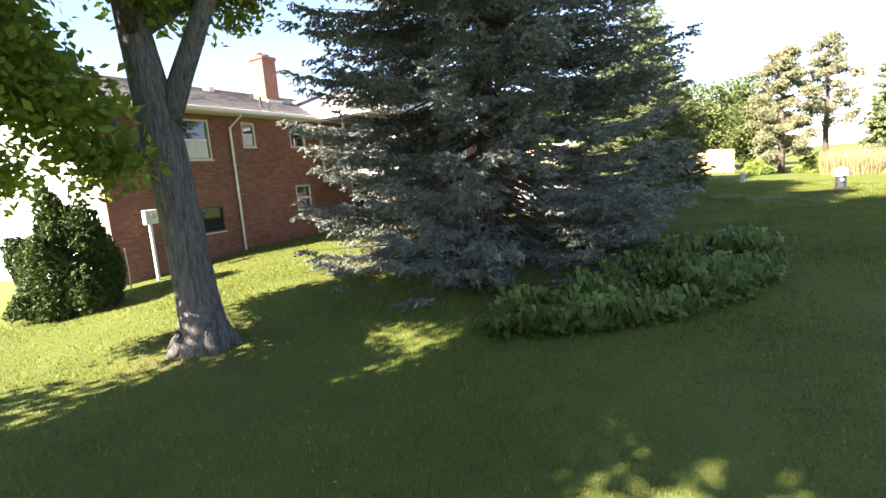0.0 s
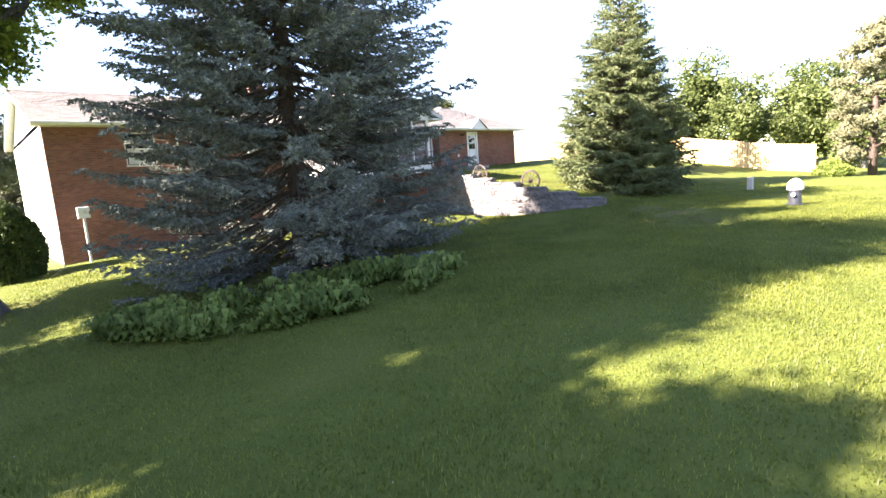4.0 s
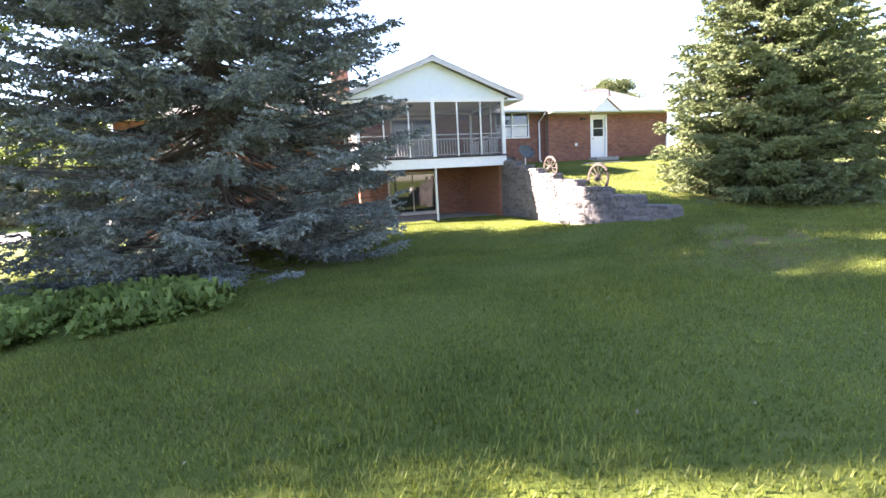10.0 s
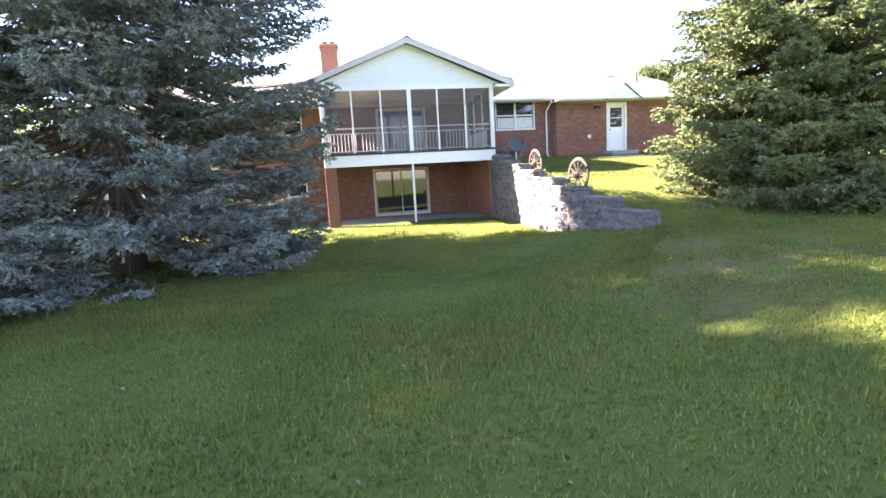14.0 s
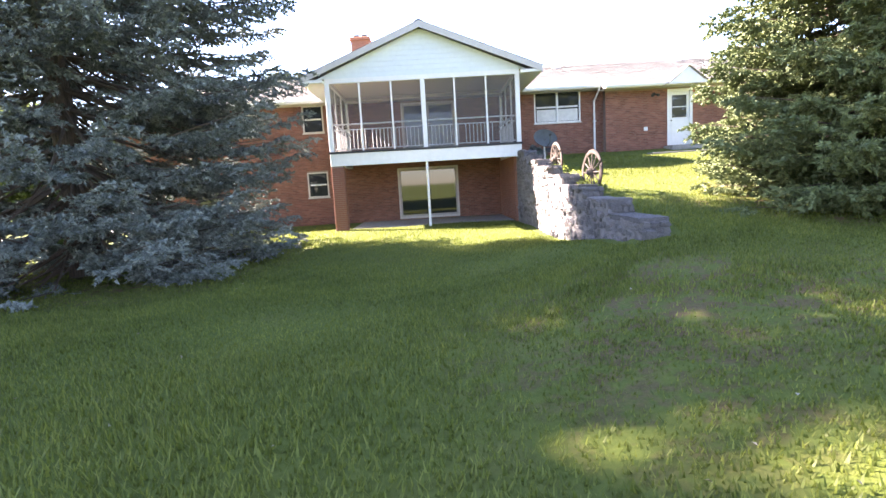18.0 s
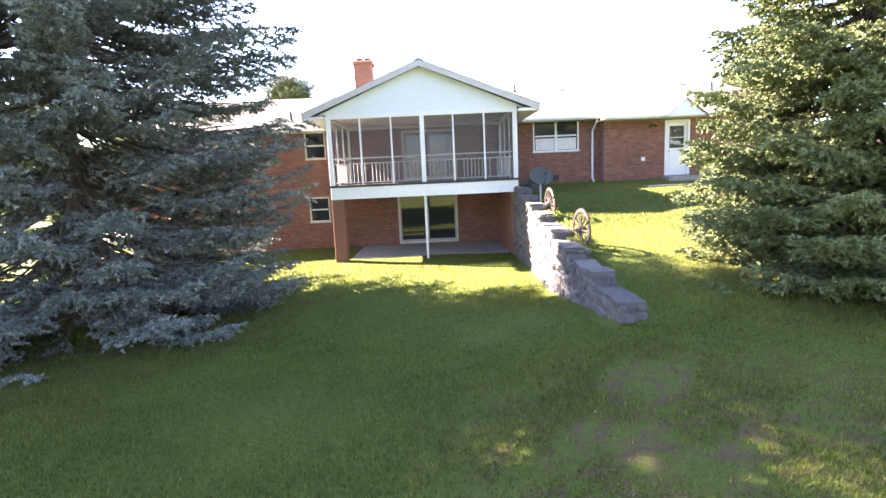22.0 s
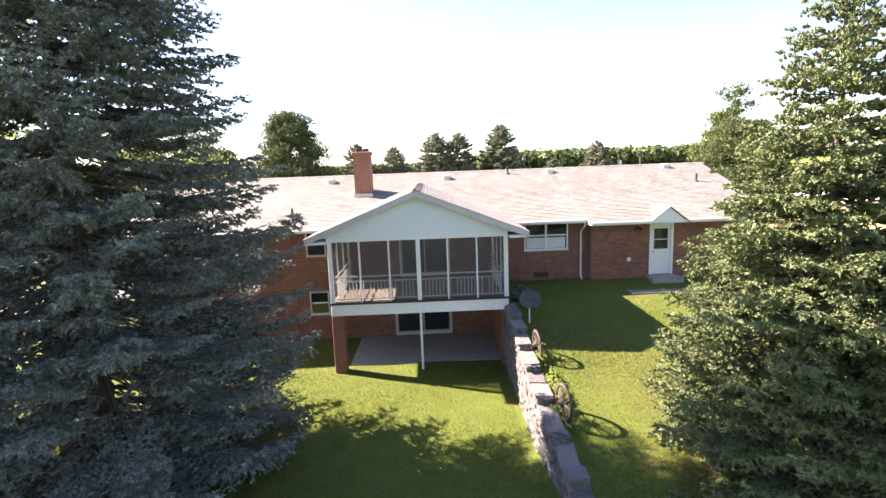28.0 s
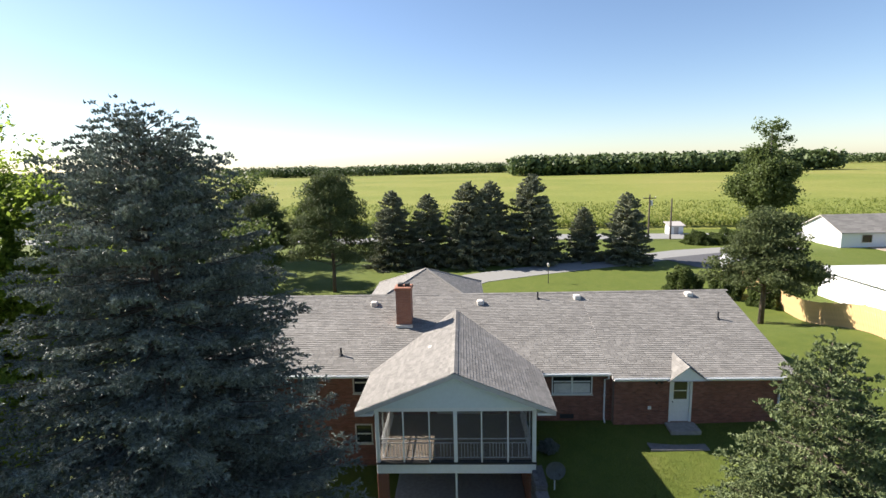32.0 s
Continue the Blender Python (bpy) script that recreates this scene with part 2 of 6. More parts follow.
M = {
    "brick": brick_mat("red_brick", (0.22, 0.082, 0.05), (0.34, 0.142, 0.088), (0.40, 0.34, 0.29)),
    "brick_piece": piece_mat(),
    "brick_mortar": plain("brick_mortar", (0.25, 0.185, 0.152), 0.95, var=0.2, bumps=0.4),
    "shingle": shingle_mat(),
    "white": plain("white_paint", (0.74, 0.75, 0.74), 0.45, var=0.06),
    "siding": plain("pale_siding", (0.66, 0.72, 0.73), 0.5, var=0.05),
    "trim": plain("weathered_trim", (0.60, 0.57, 0.52), 0.6, var=0.1),
    "rake_board": plain("rake_paint", (0.50, 0.48, 0.455), 0.6, var=0.1),
    "rake": plain("grey_fascia", (0.42, 0.39, 0.36), 0.7, var=0.15),
    "mortar": plain("wall_mortar", (0.19, 0.18, 0.172), 0.95, var=0.3, bumps=0.6),
    "verdigris": plain("weathered_bowl", (0.065, 0.074, 0.071), 0.7, var=0.3),
    "concrete": plain("concrete", (0.30, 0.285, 0.26), 0.9, var=0.25, bumps=0.4),
    "asphalt": plain("asphalt", (0.075, 0.075, 0.08), 0.9, var=0.3, bumps=0.5),
    "road": plain("worn_asphalt", (0.22, 0.22, 0.21), 0.9, var=0.15, bumps=0.3),
    "dark": plain("dark_edge", (0.03, 0.03, 0.03), 0.7),
    "iron": plain("rusty_iron", (0.045, 0.032, 0.026), 0.7, 0.3, var=0.4, scale=30),
    "wood_grey": plain("weathered_wood", (0.085, 0.066, 0.053), 0.85, var=0.35, scale=12),
    "fence": plain("pine_boards", (0.52, 0.36, 0.17), 0.75, var=0.2, scale=3),
    "deck": plain("deck_boards", (0.30, 0.25, 0.20), 0.8, var=0.25, scale=8),
    "glass": glass_mat("window_glass"),
    "blind": plain("window_blind", (0.62, 0.62, 0.60), 0.6),
    "screen": screen_mat(),
    "lawn": lawn_mat(),
    "field": field_mat(),
    "stone": stone_mat(),
    "bark": bark_mat("maple_bark", (0.045, 0.041, 0.039), (0.175, 0.165, 0.155)),
    "bark_dark": bark_mat("spruce_bark", (0.045, 0.035, 0.028), (0.14, 0.105, 0.08)),
    "spruce_blue": leaf_mat("blue_spruce_needles", (0.045, 0.055, 0.046), (0.145, 0.172, 0.148), (0.32, 0.36, 0.315), 0.15, 0.6),
    "spruce_green": leaf_mat("green_spruce_needles", (0.05, 0.076, 0.034), (0.122, 0.158, 0.068), (0.215, 0.252, 0.102), 0.12, 0.6),
    "dead_twig": plain("dead_twigs", (0.10, 0.078, 0.06), 0.95, var=0.4, scale=20),
    "maple": leaf_mat("maple_leaves", (0.10, 0.145, 0.024), (0.19, 0.265, 0.042), (0.33, 0.42, 0.068), 0.7),
    "broad": leaf_mat("broad_leaves", (0.055, 0.08, 0.025), (0.10, 0.14, 0.04), (0.16, 0.20, 0.06), 0.4),
    "woods": leaf_mat("woodland_leaves", (0.045, 0.07, 0.026), (0.08, 0.118, 0.04), (0.13, 0.17, 0.06), 0.2),
    "yew": leaf_mat("yew_needles", (0.022, 0.045, 0.014), (0.045, 0.08, 0.02), (0.09, 0.13, 0.03), 0.15),
    "hosta": leaf_mat("groundcover_leaves", (0.10, 0.155, 0.03), (0.22, 0.305, 0.06), (0.40, 0.48, 0.13), 0.45, 0.5),
    "grass": leaf_mat("grass_blades", (0.05, 0.073, 0.011), (0.114, 0.152, 0.020), (0.26, 0.285, 0.06), 0.45, 0.5),
    "pine_grey": leaf_mat("pine_needles", (0.10, 0.115, 0.055), (0.20, 0.21, 0.11), (0.33, 0.32, 0.19), 0.2, 0.6),
    "dry_grass": leaf_mat("dry_grass", (0.16, 0.15, 0.06), (0.30, 0.27, 0.12), (0.46, 0.41, 0.24), 0.35, 0.7),
    "dead_leaf": leaf_mat("dead_leaves", (0.16, 0.12, 0.07), (0.28, 0.23, 0.15), (0.48, 0.43, 0.35), 0.2, 0.7),
    "pine_dark": leaf_mat("dark_pine_needles", (0.05, 0.07, 0.028), (0.11, 0.14, 0.055), (0.20, 0.235, 0.09), 0.2, 0.6),
    "row_blue": leaf_mat("row_spruce_needles", (0.08, 0.09, 0.055), (0.175, 0.19, 0.12), (0.31, 0.325, 0.215), 0.2, 0.6),
    "corn": leaf_mat("crop_leaves", (0.10, 0.14, 0.025), (0.16, 0.21, 0.04), (0.25, 0.28, 0.06), 0.3),
    "metal_white": plain("white_metal_roof", (0.80, 0.80, 0.80), 0.4, var=0.04),
    "plastic_dark": plain("dark_plastic", (0.03, 0.035, 0.045), 0.5),
    "red": plain("red_brick_cap", (0.30, 0.13, 0.08), 0.9, var=0.2),
}

# ---- mesh helpers ----


class Mesh:
    """Collects boxes, tubes and faces for one mesh."""

    def __init__(self):
        self.v, self.f = [], []

    def add(self, verts, faces):
        o = len(self.v)
        self.v += [tuple(p) for p in verts]
        self.f += [tuple(i + o for i in f) for f in faces]
        return self

    def box(self, x0, x1, y0, y1, z0, z1, bev=0.0):
        if bev:
            return self.bevel_box(x0, x1, y0, y1, z0, z1, bev)
        return self.add([(x, y, z) for z in (z0, z1) for y in (y0, y1) for x in (x0, x1)],
                        [(0, 2, 3, 1), (4, 5, 7, 6), (0, 1, 5, 4), (2, 6, 7, 3), (0, 4, 6, 2), (1, 3, 7, 5)])

    def bevel_box(self, x0, x1, y0, y1, z0, z1, b):
        """A box with chamfered upright edges and top."""
        o = [(x0 + b, y0), (x1 - b, y0), (x1, y0 + b), (x1, y1 - b), (x1 - b, y1), (x0 + b, y1), (x0, y1 - b), (x0, y0 + b)]
        cx, cy = (x0 + x1) / 2, (y0 + y1) / 2
        kx, ky = 1 - 2 * b / (x1 - x0), 1 - 2 * b / (y1 - y0)
        vs = [(*p, z0) for p in o] + [(*p, z1 - b) for p in o] + [(cx + (p[0] - cx) * kx, cy + (p[1] - cy) * ky, z1) for p in o]
        fs = [tuple(range(7, -1, -1)), tuple(range(16, 24))]
        for r in (0, 8):
            fs += [(r + i, r + (i + 1) % 8, r + 8 + (i + 1) % 8, r + 8 + i) for i in range(8)]
        return self.add(vs, fs)

    def tube(self, pts, rads, n=8, cap=True):
        pts = [Vector(p) for p in pts]
        vs = []
        for i, p in enumerate(pts):
            d = (pts[min(i + 1, len(pts) - 1)] - pts[max(i - 1, 0)]).normalized()
            a = d.cross(Vector((0, 0, 1)) if abs(d.z) < 0.9 else Vector((1, 0, 0))).normalized()
            b = d.cross(a)
            r = rads[i] if isinstance(rads, (list, tuple)) else rads
            vs += [p + (a * math.cos(2 * math.pi * k / n) + b * math.sin(2 * math.pi * k / n)) * r for k in range(n)]
        fs = [(i * n + k, (i + 1) * n + k, (i + 1) * n + (k + 1) % n, i * n + (k + 1) % n) for i in range(len(pts) - 1) for k in range(n)]
        if cap:
            fs += [tuple(range(n)), tuple(range(len(vs) - 1, len(vs) - n - 1, -1))]
        return self.add(vs, fs)

    def data(self, name, mat, smooth=False):
        me = bpy.data.meshes.new(name)
        me.from_pydata(self.v, [], self.f)
        me.materials.append(mat)
        if smooth:
            me.polygons.foreach_set("use_smooth", [True] * len(me.polygons))
        return me


def part(name, mesh, mat, parent, label="", smooth=False):
    """One mesh object under a thing or under a part; parent None makes it a thing."""
    ob = new(name, mesh.data(name, mat, smooth) if isinstance(mesh, Mesh) else mesh)
    if parent is not None:
        ob.parent = parent
    if label:
        ob["label"] = label
    return ob


def thing(name, label, category, group="", kind="", at=(0, 0, 0)):
    ob = new(name)
    ob.location = at
    return tagged(ob, label, category, group, kind)


def tri_mesh(name, tris, mat):
    """A mesh of loose triangles from an array (n, 3, 3)."""
    n = len(tris)
    me = bpy.data.meshes.new(name)
    me.vertices.add(n * 3)
    me.vertices.foreach_set("co", np.ascontiguousarray(tris, dtype=np.float32).ravel())
    me.loops.add(n * 3)
    me.loops.foreach_set("vertex_index", np.arange(n * 3, dtype=np.int32))
    me.polygons.add(n)
    me.polygons.foreach_set("loop_start", np.arange(0, n * 3, 3, dtype=np.int32))
    me.polygons.foreach_set("loop_total", np.full(n, 3, dtype=np.int32))
    me.update(calc_edges=True)
    me.materials.append(mat)
    return me


def quad_mesh(name, quads, mat):
    n = len(quads)
    me = bpy.data.meshes.new(name)
    me.vertices.add(n * 4)
    me.vertices.foreach_set("co", np.ascontiguousarray(quads, dtype=np.float32).ravel())
    me.loops.add(n * 4)
    me.loops.foreach_set("vertex_index", np.arange(n * 4, dtype=np.int32))
    me.polygons.add(n)
    me.polygons.foreach_set("loop_start", np.arange(0, n * 4, 4, dtype=np.int32))
    me.polygons.foreach_set("loop_total", np.full(n, 4, dtype=np.int32))
    me.update(calc_edges=True)
    me.materials.append(mat)
    return me


def unit(a):
    return a / np.maximum(np.linalg.norm(a, axis=-1, keepdims=True), 1e-9)


# ---- ground ----


def ss(a, b, x):
    t = np.clip((x - a) / (b - a), 0, 1)
    return t * t * (3 - 2 * t)


def wall_x(y):
    """The garden wall's middle line, from the porch out into the lawn."""
    return 3.26 + 0.14 * ss(-5.0, -9.6, y)


WALL_END = -9.7


def ground_z(x, y):
    x, y = np.asarray(x, float), np.asarray(y, float)
    low = -0.02 - 0.12 * ss(-1.0, -8.0, y) + 0.16 * ss(-8.0, -17.0, y) - 0.62 * ss(-6.0, -17.0, x) - 0.3 * ss(-19.0, -32.0, y) + 0.45 * ss(0.3, 3.6, x) * ss(-4.5, -9.0, y)
    up = np.interp(y, [-40, -24, -16, -13, -9.8, -8.5, -7.1, -5.6, -4.1, -3, -1, 0.6, 2.0, 3.5, 60], [-0.5, -0.05, 0.15, 0.28, 0.46, 0.64, 0.87, 1.1, 1.33, 1.5, 1.72, 1.9, 2.05, 2.28, 2.0])
    up = up + 0.25 * ss(8, 20, x) * ss(-18, -6, y)
    past = np.clip(WALL_END + 0.6 - y, 0, None)
    w = 0.16 + 1.5 * past
    f = ss(-w, w, x - wall_x(y) + 0.0 + 0.5 * past * 0.6)
    inside = y > -0.4
    f = np.where(inside, np.where(x > 3.2, 1.0, 0.0), f)
    z = low * (1 - f) + up * f
    # the land evens out in front of the house and far off
    far = ss(14, 26, y)
    base = -0.2 + 0.6 * ss(-14, 14, x)
    z = z * (1 - far) + base * far
    return z


def axis(stops):
    out = [stops[0][0]]
    for (a, _), (b, st) in zip(stops, stops[1:]):
        n = max(1, round((b - a) / st))
        out += [a + (b - a) * (i + 1) / n for i in range(n)]
    return np.array(out)


gx = axis([(-2500, 0), (-400, 300), (-60, 20), (-24, 2), (2.4, 0.4), (6.0, 0.08), (16, 0.4), (60, 2), (400, 20), (2500, 300)])
gy = axis([(-2500, 0), (-400, 300), (-60, 20), (-24, 2), (-12, 0.3), (1.0, 0.15), (6, 0.4), (30, 1.2), (70, 3), (400, 20), (2500, 300)])
GX, GY = np.meshgrid(gx, gy)
GZ = ground_z(GX, GY)
GZ += 0.02 * np.sin(GX * 1.7 + GY * 0.6) * np.cos(GY * 1.3) * (np.abs(GX) < 40)
nx, ny = len(gx), len(gy)
gm = Mesh()
gm.v = [tuple(p) for p in np.stack([GX, GY, GZ], -1).reshape(-1, 3)]
gm.f = [(j * nx + i, j * nx + i + 1, (j + 1) * nx + i + 1, (j + 1) * nx + i) for j in range(ny - 1) for i in range(nx - 1)]
ground = tagged(part("ground", gm, M["lawn"], None, smooth=True), "mown green lawn with dry patches and a gentle slope", "lawn", kind="structure")

# ---- the house ----
WALL_Y, WING_Y, LEFT_X, JOG_X, RIGHT_X = 4.0, 3.6, -12.5, 7.3, 14.8
RIDGE_Y, RIDGE_Z, EAVE_Z = 9.9, 7.05, 4.95
house = thing("house", "single-storey red brick ranch house with walk-out basement and grey shingle roof", "house")


def wall_with_holes(x0, x1, z0, z1, y0, y1, holes):
    """An upright wall along x, with real openings."""
    xs = sorted({x0, x1, *[h[0] for h in holes], *[h[1] for h in holes]})
    zs = sorted({z0, z1, *[h[2] for h in holes], *[h[3] for h in holes]})
    xs, zs = [x for x in xs if x0 <= x <= x1], [z for z in zs if z0 <= z <= z1]
    solid = {(i, k) for i in range(len(xs) - 1) for k in range(len(zs) - 1)
             if not any(h[0] <= xs[i] and h[1] >= xs[i + 1] and h[2] <= zs[k] and h[3] >= zs[k + 1] for h in holes)}
    index, vs, fs = {}, [], []

    def v(i, y, k):
        if (i, y, k) not in index:
            index[(i, y, k)] = len(vs)
            vs.append((xs[i], (y0, y1)[y], zs[k]))
        return index[(i, y, k)]

    for i, k in sorted(solid):
        fs.append((v(i, 0, k), v(i + 1, 0, k), v(i + 1, 0, k + 1), v(i, 0, k + 1)))
        fs.append((v(i, 1, k + 1), v(i + 1, 1, k + 1), v(i + 1, 1, k), v(i, 1, k)))
        if (i - 1, k) not in solid:
            fs.append((v(i, 0, k), v(i, 0, k + 1), v(i, 1, k + 1), v(i, 1, k)))
        if (i + 1, k) not in solid:
            fs.append((v(i + 1, 0, k), v(i + 1, 1, k), v(i + 1, 1, k + 1), v(i + 1, 0, k + 1)))
        if (i, k - 1) not in solid:
            fs.append((v(i, 0, k), v(i, 1, k), v(i + 1, 1, k), v(i + 1, 0, k)))
        if (i, k + 1) not in solid:
            fs.append((v(i, 0, k + 1), v(i + 1, 0, k + 1), v(i + 1, 1, k + 1), v(i, 1, k + 1)))
    return Mesh().add(vs, fs)


def brick_courses(x0, x1, z0, z1, y, holes, seed, length=0.203, rise=0.0677, joint=0.011, proud=0.008):
    """Bricks in running bond on a wall that faces -y, each a little out of line, left out where the openings are."""
    rng = np.random.default_rng(seed)
    n = int((z1 - z0) / rise)
    zs, xs0, xs1 = [], [], []
    for k in range(n):
        z = z0 + k * rise
        a = x0 - (length / 2 if k % 2 else 0.0) + np.arange(int((x1 - x0) / length) + 2) * length
        b = np.minimum(a + length - joint, x1)
        a = np.maximum(a, x0)
        ok = b - a > 0.03
        for hx0, hx1, hz0, hz1 in holes:
            if z + rise > hz0 and z < hz1:
                left = ok & (a < hx0) & (b > hx0)
                b = np.where(left, hx0, b)
                right = ok & (a < hx1) & (b > hx1)
                a = np.where(right, hx1, a)
                ok &= ~((a >= hx0 - 0.001) & (b <= hx1 + 0.001)) & (b - a > 0.02)
        xs0.append(a[ok])
        xs1.append(b[ok])
        zs.append(np.full(ok.sum(), z))
    a, b, z = np.concatenate(xs0), np.concatenate(xs1), np.concatenate(zs)
    m = len(a)
    f = y - proud - rng.uniform(0, 0.004, m)
    t = z + rise - joint
    zz = z + rng.uniform(-0.0015, 0.0015, m)
    back = np.full(m, y + 0.01)
    co = np.stack([np.stack(c, -1) for c in ((a, f, zz), (b, f, zz), (b, f, t), (a, f, t), (a, back, zz), (b, back, zz), (b, back, t), (a, back, t))], 1)
    faces = np.array([[0, 1, 2, 3], [3, 2, 6, 7], [4, 5, 1, 0], [4, 0, 3, 7], [1, 5, 6, 2]])
    idx = (np.arange(m)[:, None, None] * 8 + faces[None]).reshape(-1, 4)
    me = bpy.data.meshes.new("bricks")
    me.from_pydata(co.reshape(-1, 3).tolist(), [], idx.tolist())
    me.materials.append(M["brick_piece"])
    return me


def window(x0, x1, z0, z1, y, lights=1, sash=True, parent=None, blind=0.0, label="", mat="white"):
    """A framed window in a wall that faces -y: frame, sill, panes, rails."""
    f = Mesh()
    w = 0.055
    f.box(x0, x1, y - 0.02, y + 0.1, z1 - w, z1).box(x0, x1, y - 0.02, y + 0.1, z0, z0 + w)
    f.box(x0, x0 + w, y - 0.02, y + 0.1, z0 + w, z1 - w).box(x1 - w, x1, y - 0.02, y + 0.1, z0 + w, z1 - w)
    ob = part("window", f, M[mat], parent or house, label)
    part("sill", Mesh().box(x0 - 0.03, x1 + 0.03, y - 0.05, y - 0.021, z0 - 0.035, z0 + 0.01), M["trim"], ob)
    step = (x1 - x0 - 2 * w) / lights
    zm = (z0 + z1) / 2
    for i in range(lights):
        a, b = x0 + w + i * step, x0 + w + (i + 1) * step
        if i:
            part("mullion", Mesh().box(a - 0.04, a + 0.04, y - 0.015, y + 0.1, z0 + w, z1 - w), M["white"], ob)
        if sash:
            part("meeting_rail", Mesh().box(a + 0.04, b - 0.04, y + 0.01, y + 0.08, zm - 0.03, zm + 0.03), M["white"], ob)
            part("pane", Mesh().box(a, b, y + 0.05, y + 0.06, zm, z1 - w), M["glass"], ob)
            part("pane", Mesh().box(a, b, y + 0.065, y + 0.075, z0 + w, zm), M["glass"], ob)
        else:
            part("pane", Mesh().box(a, b, y + 0.05, y + 0.06, z0 + w, z1 - w), M["glass"], ob)
        if blind:
            part("blind", Mesh().box(a + 0.05, b - 0.05, y + 0.030, y + 0.034, z0 + w + 0.02, z0 + w + (z1 - z0 - 2 * w) * blind), M["blind"], ob)
    return ob


WIN_R = (4.5, 6.4, 3.6, 4.88)
WIN_UL, WIN_LL = (-4.95, -4.1, 3.72, 4.82), (-4.95, -4.1, 1.12, 2.15)
WIN_A, WIN_B, WIN_C = (-9.9, -8.75, 3.25, 4.6), (-7.35, -6.75, 3.7, 4.6), (-9.5, -8.6, 0.75, 1.65)
SLIDE, UPSLIDE = (-1.25, 1.25, 0.06, 2.12), (-0.95, 1.25, 2.7, 4.72)
rear_holes = [WIN_R, WIN_UL, WIN_LL, WIN_A, WIN_B, WIN_C, SLIDE, UPSLIDE]
rear_wall = part("wall", wall_with_holes(LEFT_X, JOG_X, -1.2, 5.0, WALL_Y, WALL_Y + 0.3, rear_holes), M["brick_mortar"], house, "red brick rear wall")
tagged(part("bricks", brick_courses(LEFT_X, JOG_X, -0.9, 4.8, WALL_Y, rear_holes, 1), None, rear_wall), kind="stuff")
DOOR = (9.85, 10.8, 2.42, 4.6)
wing_wall = part("wall", wall_with_holes(JOG_X, RIGHT_X, 1.0, 4.85, WING_Y, WING_Y + 0.3, [DOOR]), M["brick_mortar"], house, "red brick wing wall")
tagged(part("bricks", brick_courses(JOG_X, RIGHT_X, 1.8, 4.7, WING_Y, [DOOR], 2), None, wing_wall), kind="stuff")
part("wall", Mesh().box(JOG_X, JOG_X + 0.3, WING_Y + 0.3, 16.0, 1.0, 4.85), M["brick"], house)
part("wall", Mesh().box(LEFT_X, LEFT_X + 0.3, WALL_Y + 0.3, 16.0, -1.4, 5.0), M["siding"], house, "pale sided end wall")
part("wall", Mesh().box(RIGHT_X - 0.3, RIGHT_X, WING_Y + 0.3, 16.0, 0.5, 4.85), M["brick"], house)
part("wall", Mesh().box(LEFT_X + 0.3, RIGHT_X - 0.3, 15.7, 16.0, -0.6, 4.9), M["brick"], house)
for x, mt in ((LEFT_X, "siding"), (RIGHT_X - 0.3, "brick")):
    gab = Mesh().add([(x, 3.9, 4.84), (x + 0.3, 3.9, 4.84), (x, 15.9, 4.84), (x + 0.3, 15.9, 4.84), (x, RIDGE_Y, 6.85), (x + 0.3, RIDGE_Y, 6.85)],
            [(0, 2, 4), (1, 5, 3), (0, 4, 5, 1), (2, 3, 5, 4), (0, 1, 3, 2)])
    part("gable_wall", gab, M[mt], house)
part("floor_slab", Mesh().box(LEFT_X + 0.31, RIGHT_X - 0.31, 4.31, 15.69, 2.3, 2.5), M["concrete"], house)
for w, n, b in ((WIN_R, 2, 0.42), (WIN_UL, 1, 0), (WIN_LL, 1, 0), (WIN_A, 1, 0.5), (WIN_B, 1, 0.45), (WIN_C, 1, 0)):
    window(*w, WALL_Y, n, w is not WIN_C, blind=b, mat="wood_grey" if w is WIN_C else "white" if w is WIN_R else "trim")
part("meter_box", Mesh().box(-10.75, -10.45, WALL_Y - 0.14, WALL_Y - 0.002, 1.35, 1.75, 0.02), M["white"], house, "white electric box")


def sliding_door(x0, x1, z0, z1, y, open_leaf=False):
    f = Mesh()
    f.box(x0, x1, y - 0.02, y + 0.12, z1 - 0.07, z1).box(x0, x1, y - 0.02, y + 0.12, z0 - 0.03, z0 + 0.06)
    f.box(x0, x0 + 0.07, y - 0.02, y + 0.12, z0 + 0.06, z1 - 0.07).box(x1 - 0.07, x1, y - 0.02, y + 0.12, z0 + 0.06, z1 - 0.07)
    ob = part("sliding_door", f, M["trim"], house, "pale-framed sliding glass door")
    xm = (x0 + x1) / 2
    for i, (a, b) in enumerate(((x0 + 0.07, xm + 0.03), (xm - 0.03, x1 - 0.07))):
        yy = y + 0.02 + 0.05 * i
        leaf = Mesh()
        leaf.box(a, a + 0.06, yy, yy + 0.04, z0 + 0.06, z1 - 0.07).box(b - 0.06, b, yy, yy + 0.04, z0 + 0.06, z1 - 0.07)
        leaf.box(a + 0.06, b - 0.06, yy, yy + 0.04, z0 + 0.06, z0 + 0.13).box(a + 0.06, b - 0.06, yy, yy + 0.04, z1 - 0.13, z1 - 0.07)
        part("leaf_frame", leaf, M["rake"], ob)
        part("pane", Mesh().box(a + 0.06, b - 0.06, yy + 0.015, yy + 0.025, z0 + 0.13, z1 - 0.13), M["glass"], ob)
    part("handle", Mesh().box(xm + 0.05, xm + 0.08, y - 0.02, y + 0.02, z0 + 0.95, z0 + 1.15, 0.008), M["dark"], ob)
    return ob


